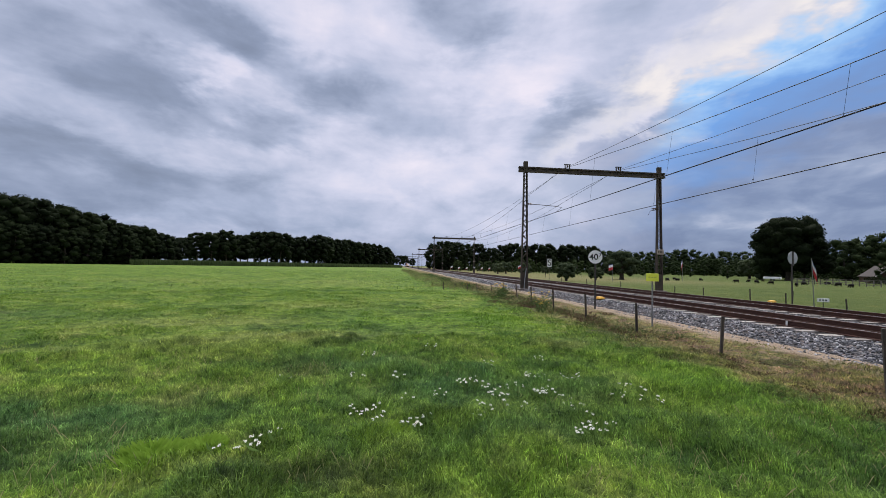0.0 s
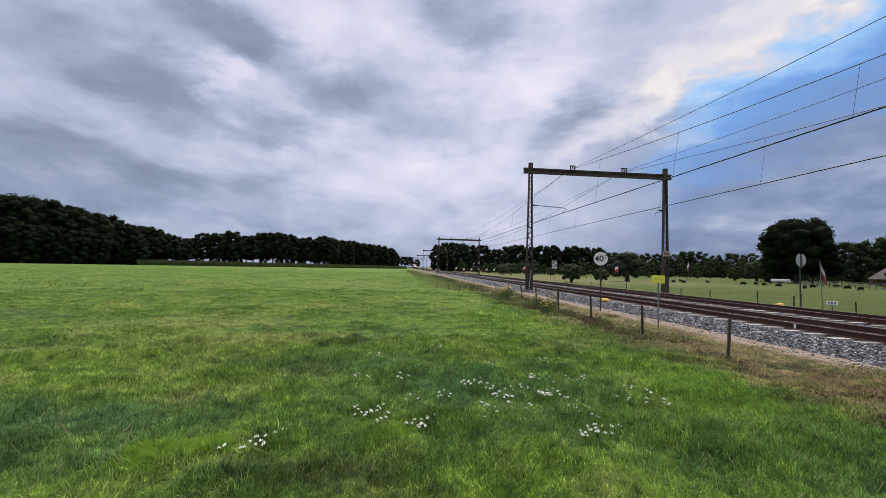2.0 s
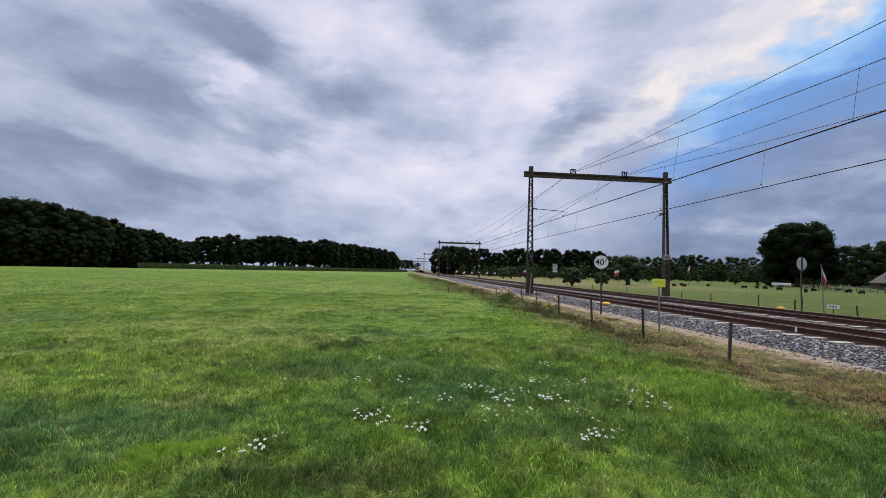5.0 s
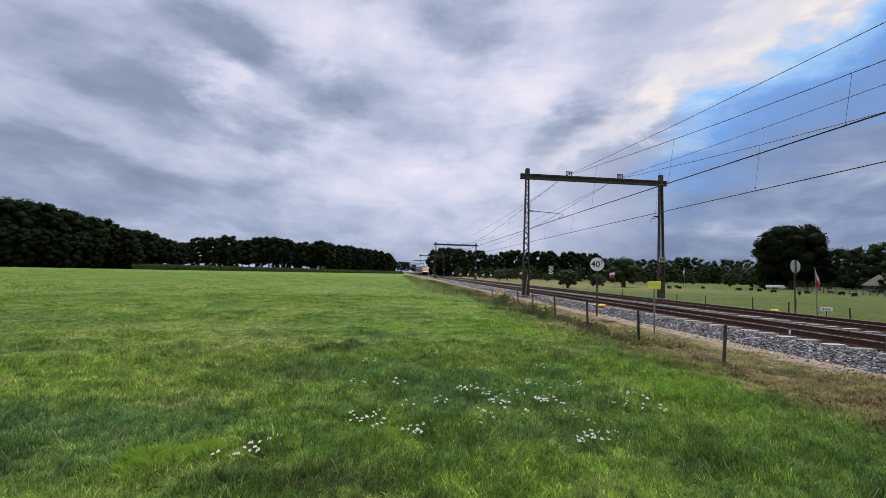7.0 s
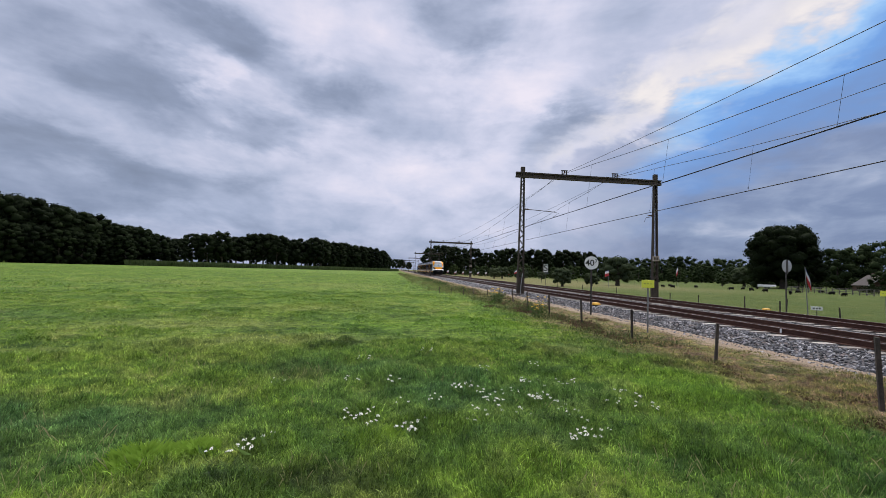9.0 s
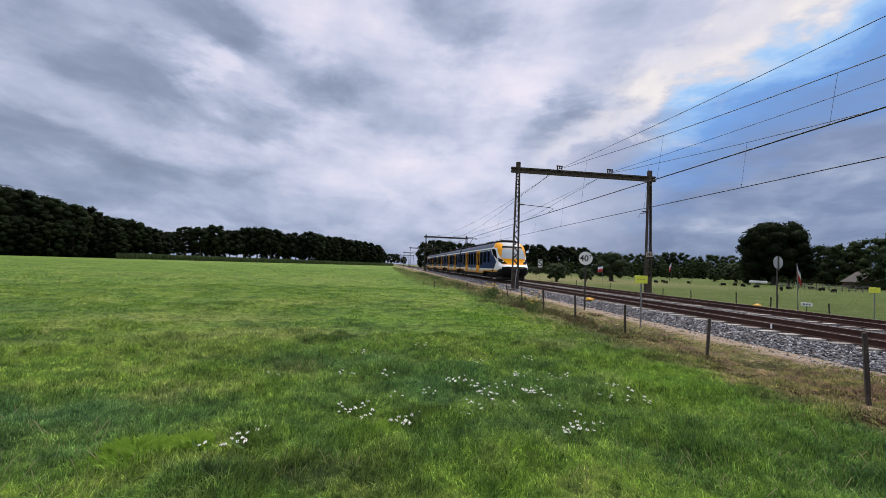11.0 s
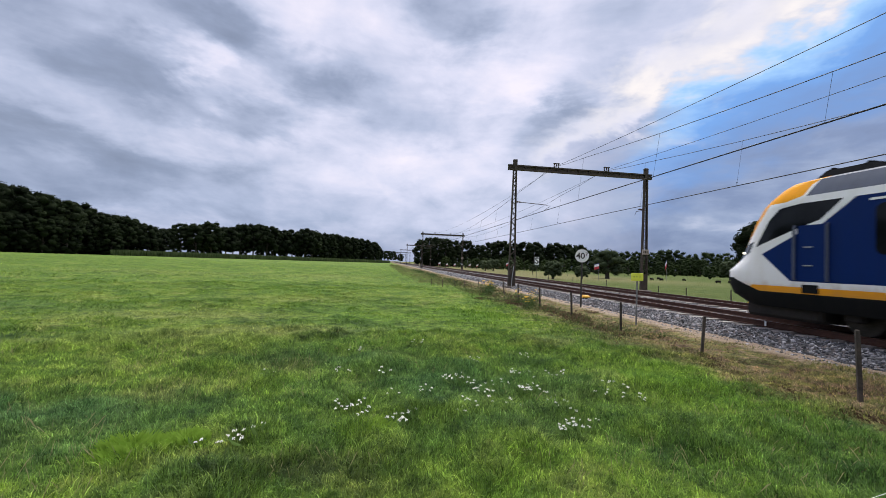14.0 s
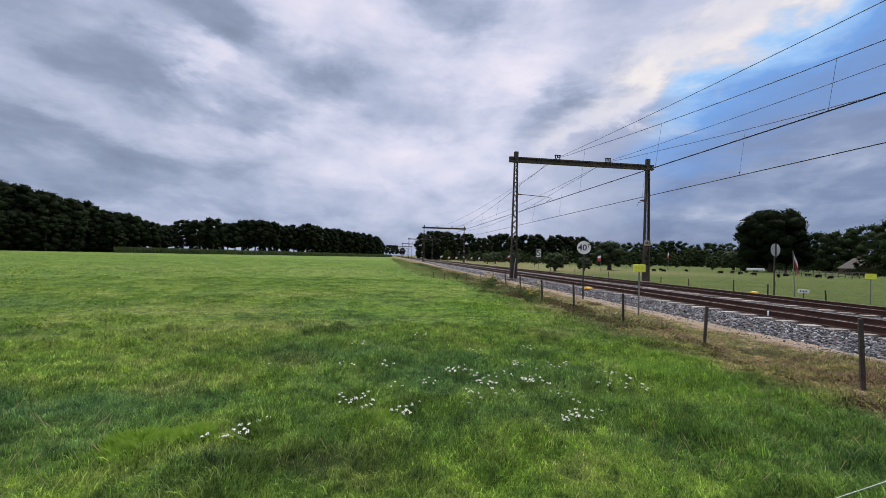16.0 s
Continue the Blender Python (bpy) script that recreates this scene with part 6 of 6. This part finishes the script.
def build_far():
    """Farmhouse, hedge, rails of a paddock and a white trailer at the far side of the pasture."""
    x, y, z = around(53.3, 190)
    h = tagged(new("farmhouse"), "brick farmhouse with a steep tiled roof among trees", "house")
    h.matrix_basis = pose(x, y, z, 0, 0, -20)
    h.scale = (0.62, 0.62, 0.62)
    w = Shape()
    w.loft([[(-7, yy, 0), (7, yy, 0), (7, yy, 3.0), (0, yy, 8.2), (-7, yy, 3.0)] for yy in (-5.5, 5.5)])
    wall = part("wall", w, M_BRICK, h)
    for s in (-1, 1):
        part("roof", Shape().loft([[(s * 7.5, yy, 2.75), (0, yy, 8.35), (0, yy, 8.6), (s * 7.5, yy, 3.0)] for yy in (-6, 6)]), M_TILE, h)
        part("bargeboard", Shape().loft([[(s * 7.5, yy, 2.70), (0, yy, 8.3), (0, yy, 8.65), (s * 7.5, yy, 3.05)] for yy in (-6.12, -6.0)]), M_SIGNW, h, "white bargeboard")
    for wx, wz in ((-3.5, 1.0), (0, 1.0), (3.5, 1.0), (-1.5, 4.2), (1.5, 4.2)):
        wn = part("window", Shape().box(wx - 0.6, -5.56, wz, wx + 0.6, -5.5, wz + 1.4), M_SIGNW, h, "white-framed window")
        part("pane", Shape().box(wx - 0.5, -5.58, wz + 0.1, wx + 0.5, -5.565, wz + 1.3), P_GLASS, wn)
    part("chimney", Shape().box(-0.5, 1.5, 7.6, 0.5, 2.5, 9.6, 0.04), M_BRICK, h)
    x, y, z = around(55.8, 150)
    rng = np.random.default_rng(12)
    cs = [(a, 0.4 * math.sin(a), 1.0 + 0.15 * math.sin(2 * a)) for a in np.linspace(-9, 9, 26)]
    v, t = leaf_soup(rng, cs, [1.15] * 26, 190, 0.14)
    hd = tagged(new("hedge", soup("hedge", v, t, M_LEAF)), "clipped dark green hedge beside the farmyard", "hedge")
    hd.matrix_basis = pose(x, y, z, 0, 0, -48)
    # paddock rails
    g = tagged(new("paddock_rails"), "grey wooden paddock rails behind the cows", "fence")
    wood = surface("silvered rail wood", (0.10, 0.09, 0.08), (0.22, 0.20, 0.18), 4, 0.9, 0, 0.3, 30)
    a, b = Vector(around(46.6, 122)), Vector(around(53.6, 116))
    d = (b - a).normalized()
    n = 16
    for k in range(n):
        p = a + (b - a) * k / (n - 1)
        part("post", Shape().box(p.x - 0.07, p.y - 0.07, p.z - 0.3, p.x + 0.07, p.y + 0.07, p.z + 1.35, 0.01), wood, g)
    for zz in (0.35, 0.7, 1.05, 1.3):
        off = d.cross(Vector((0, 0, 1))) * 0.09
        part("rail", Shape().tube([a + off + Vector((0, 0, zz)), b + off + Vector((0, 0, zz))], 0.06, 4), wood, g)
    x, y, z = around(45.0, 160)
    t = tagged(new("trailer"), "low white livestock trailer parked by the trees", "trailer")
    t.matrix_basis = pose(x, y, z, 0, 0, -45)
    t.scale = (0.7, 0.7, 0.7)
    part("box", Shape().box(-3.2, -1, 0.75, 3.2, 1, 1.75, 0.15), M_SIGNW, t)
    part("drawbar", Shape().tube([(2.7, 0, 0.6), (4.2, 0, 0.55)], 0.06, 6), M_DARKPOLE, t)
    for wx in (-0.5, 0.6):
        for wy in (-0.95, 0.95):
            part("wheel", Shape().tube([(wx, wy - 0.12, 0.42), (wx, wy + 0.12, 0.42)], 0.42, 14), M_SIGNK, t)


build_far()

# ---- flowers and rough growth ----


def flower_clump(name, seed, heads, spread, height, mat, label, head_r, stem_mat, leafy=90, category="flower"):
    """A clump of upright stems with flat flower heads over feathery leaves."""
    rng = np.random.default_rng(seed)
    th = tagged(new(name), label, category)
    st, hs = Shape(), Shape()
    for k in range(heads):
        a, r = rng.uniform(0, 6.283), spread * math.sqrt(rng.random())
        x, y, h = r * math.cos(a), r * math.sin(a), height * rng.uniform(0.7, 1.1)
        tx, ty = x * 1.15 + rng.normal() * 0.02, y * 1.15 + rng.normal() * 0.02
        st.tube([(x * 0.6, y * 0.6, -0.02), (x, y, h * 0.6), (tx, ty, h)], 0.003, 3, False)
        for j in range(rng.integers(6, 12)):
            b, q = rng.uniform(0, 6.283), head_r * math.sqrt(rng.random())
            c = (tx + q * math.cos(b), ty + q * math.sin(b), h + rng.uniform(-0.006, 0.008))
            e = head_r * rng.uniform(0.25, 0.42)
            hs.add([(c[0] + e * math.cos(w), c[1] + e * math.sin(w), c[2] + 0.003 * math.sin(3 * w)) for w in np.linspace(0, 6.283, 7)[:-1]] + [(c[0], c[1], c[2] + 0.01)], [[i, (i + 1) % 6, 6] for i in range(6)])
    n = leafy
    a, r = rng.uniform(0, 6.283, n), spread * 1.1 * np.sqrt(rng.random(n))
    x, y, z = r * np.cos(a), r * np.sin(a), height * 0.75 * rng.random(n)
    u = rng.uniform(0, 6.283, n)
    L = rng.uniform(0.05, 0.12, n)
    v = np.stack([np.stack([x, y, z], -1), np.stack([x + np.cos(u) * L, y + np.sin(u) * L, z + L * 0.7], -1), np.stack([x + np.cos(u + 0.5) * L * 0.5, y + np.sin(u + 0.5) * L * 0.5, z + L * 0.2], -1)], 1).reshape(-1, 3)
    for ob in (part("stalk", st, stem_mat, th), part("foliage", soup("foliage", v, np.arange(3 * n).reshape(-1, 3), stem_mat), None, th), part("blossom", hs, mat, th)):
        tagged(ob, kind="stuff")
    return th


def scatter(protos, spots, lo=0.85, hi=1.2, seed=1):
    rng = random.Random(seed)
    first = set()
    for x, y in spots:
        p = rng.choice(protos)
        m = pose(x, y, gz(x, y) - 0.01, 0, 0, rng.uniform(0, 360))
        s = rng.uniform(lo, hi)
        if p.name not in first:
            first.add(p.name)
            p.matrix_basis = m
            ob = p
        else:
            kept = p.scale.copy()
            p.scale = (1, 1, 1)
            ob = copy_thing(p, m)
            p.scale = kept
        ob.scale = (s, s, s)


YARROW = [(-11.27, -21.82), (-11.16, -24.88), (-11.12, -24.81), (-11.37, -23.38), (-10.78, -23.46), (-9.61, -23.89), (-9.72, -23.8), (-9.77, -24.85), (-9.84, -25.09), (-9.28, -24.18),
          (-9.12, -23.91), (-9.37, -24.3), (-9.26, -24.77), (-9.33, -24.81), (-8.63, -23.45), (-8.53, -23.59), (-8.67, -23.38), (-8.73, -24.2), (-8.7, -24.33), (-8.78, -24.14),
          (-8.6, -24.58), (-8.6, -25.5), (-8.76, -25.61), (-11.96, -25.73), (-12.28, -25.79), (-10.48, -25.35), (-10.52, -25.38), (-10.15, -24.27),
          (-7.42, -24.56), (-7.39, -24.11), (-7.67, -24.37), (-8.0, -23.37), (-8.61, -25.0), (-10.03, -21.15), (-10.56, -24.33), (-10.99, -25.13), (-9.23, -22.68), (-12.39, -23.28),
          (-8.17, -22.25)]


def build_flowers():
    ya = [flower_clump("yarrow", 40 + k, n, 0.17, 0.135, M_PETAL, "clump of white flat-headed yarrow in the grass", 0.017, M_GREENSTEM, 12) for k, n in ((0, 6), (1, 3), (2, 9), (3, 4))]
    scatter(ya, YARROW, seed=2)
    ra = [flower_clump("ragwort", 60 + k, n, 0.28, 0.7, M_YPETAL, "tall yellow ragwort at the verge's edge", 0.045, M_STEM, 260) for k, n in ((0, 10), (1, 6))]
    scatter(ra, [(-5.15, -14.0), (-4.9, -13.4), (-4.5, -11.2), (-4.2, -12.2), (-4.6, -6.2), (-4.9, -5.7), (-4.5, -5.2), (-4.8, -6.6), (-5.3, 2.5)], 0.75, 1.15, 3)


build_flowers()


def build_weeds():
    """Rough brown and green growth along the verge, taller towards the distance."""
    rng = np.random.default_rng(21)
    for mat, n, xs, ys, hs, label, seed in ((M_STRAW, 20000, (-6.3, -2.9), (-28, 30), (0.04, 0.14), "dry brown stalks on the verge", 1), (M_STEM, 22000, (-6.2, -3.2), (-20, 60), (0.10, 0.30), "rough green verge weeds", 2),
                                            (M_PALEWEED, 7000, (-8.4, -5.0), (4, 130), (0.12, 0.55), "tall grey-green weeds along the fence", 3)):
        x = rng.normal(sum(xs) / 2, (xs[1] - xs[0]) / 4, n)
        y = ys[0] + (ys[1] - ys[0]) * rng.random(n) ** 1.5
        clump = np.sin(1.9 * x + 2 * np.sin(0.7 * y)) * np.sin(1.1 * y + 1.3 * x) + rng.normal(size=n) * 0.5
        ok = (clump > 0.15) & (x > xs[0] - 0.3) & (x < xs[1])
        x, y = x[ok], y[ok]
        n = len(x)
        z = ground_z(x, y) - 0.01
        h = rng.uniform(*hs, n)
        w = rng.uniform(0.003, 0.008, n) * (1 + np.clip((y + 20) / 30, 0, 4))
        a, b = rng.uniform(0, 6.283, (2, n))
        k = rng.uniform(0.3, 1.8, n) * h
        v = np.stack([np.stack([x - np.cos(a) * w, y - np.sin(a) * w, z], -1), np.stack([x + np.cos(a) * w, y + np.sin(a) * w, z], -1), np.stack([x + np.cos(b) * k, y + np.sin(b) * k, z + h], -1)], 1)
        tagged(new("verge_weeds", soup("verge_weeds", v.reshape(-1, 3), np.arange(3 * n).reshape(-1, 3), mat)), label, "weeds", kind="stuff")


build_weeds()


def build_mats():
    """Low tangled mats of dead brown growth on the verge."""
    rng = np.random.default_rng(52)
    dead = leaf_material("matted dead growth", (0.06, 0.04, 0.026), (0.23, 0.155, 0.10))
    for lo, hi, n in ((-28, -18, 26), (-18, -6, 30), (-6, 12, 18)):
        cs, rs = [], []
        for k in range(n):
            y = rng.uniform(lo, hi)
            x = rng.normal(-4.3, 0.55)
            for j in range(5):
                r = rng.uniform(0.10, 0.26)
                px, py = x + rng.normal() * 0.22, y + rng.normal() * 0.45
                cs.append((px, py, gz(px, py) - 0.02))
                rs.append(r)
        v, t = leaf_soup(rng, cs, rs, 2000, 0.024 if lo < -20 else 0.034, 0.5)
        tagged(new("dead_growth", soup("dead_growth", v, t, dead)), "matted dead brown growth on the verge", "weeds", kind="stuff")


build_mats()


def build_scrub():
    """Low ragged scrub between the meadow and the fence, thicker towards the distance."""
    rng = np.random.default_rng(44)
    cs, rs = [], []
    for k in range(230):
        y = -13 + 150 * rng.random() ** 1.3
        x = float(np.interp(y, [-13, 5, 30, 130], [-5.0, -6.4, -7.7, -8.8])) + rng.normal() * 0.75 + 0.3
        r = rng.uniform(0.08, 0.30) * (1 + 0.6 * min(1.0, max(0.0, (y + 5) / 60)))
        if y < 0 and rng.random() < 0.5:
            continue
        cs.append((x, y, gz(x, y) + r * 0.45))
        rs.append(r)
    v, t = leaf_soup(rng, cs, rs, 620, 0.05, 0.9)
    tagged(new("verge_scrub", soup("verge_scrub", v, t, M_SCRUB)), "low ragged grey-green scrub along the fence", "scrub", kind="stuff")


M_SCRUB = leaf_material("scrub leaves", (0.075, 0.095, 0.035), (0.30, 0.31, 0.13))
build_scrub()


def build_cord():
    """A white electric-fence cord on thin plastic stakes at the meadow's edge, close by."""
    th = tagged(new("electric_fence"), "white electric fence cord on thin plastic stakes", "fence")
    a, b = Vector(CORD[0]), Vector(CORD[1])
    d = (b - a)
    pts = [a - d * 6, a, b, b + d * 14]
    part("cord", Shape().tube(pts, 0.0015, 5), M_SIGNW, th)
    for p in (pts[0], pts[3]):
        z = gz(p.x, p.y)
        part("stake", Shape().tube([(p.x, p.y, z - 0.2), (p.x, p.y, p.z + 0.1)], 0.008, 6), M_SIGNW, th)


def build_marker():
    """A small white clip on the near rail."""
    m = tagged(new("rail_clip"), "small white marker clip on the near rail", "marker")
    m.location, m.scale = (-0.06, -19.43, -0.05), (0.55, 0.55, 0.9)
    part("body", Shape().box(-0.03, -0.04, -0.1, 0.03, 0.04, 0.04, 0.01), M_SIGNW, m)


build_marker()
CORD = [(-7.921, -27.551, -0.1), (-7.519, -27.451, -0.1)]
build_cord()


def motions():
    ts = [0.0, 1.0, 2.0, 3.0, 4.0, 5.0, 6.0, 7.0, 8.0] + [8.5 + 0.5 * k for k in range(16)]
    for k, (x, y, turn, flag) in enumerate(FLAGS):  # the flags sway in the light wind
        walk(flag, [(t, pose(x, y, gz(x, y), 2, -3, turn + 9 * math.sin(1.9 * t + 1.7 * k) + 4 * math.sin(3.1 * t + k))) for t in [0.5 * j for j in range(33)]])
    walk(TRAIN, [(t, pose(0.7525, train_nose(t), 0)) for t in ts])


motions()
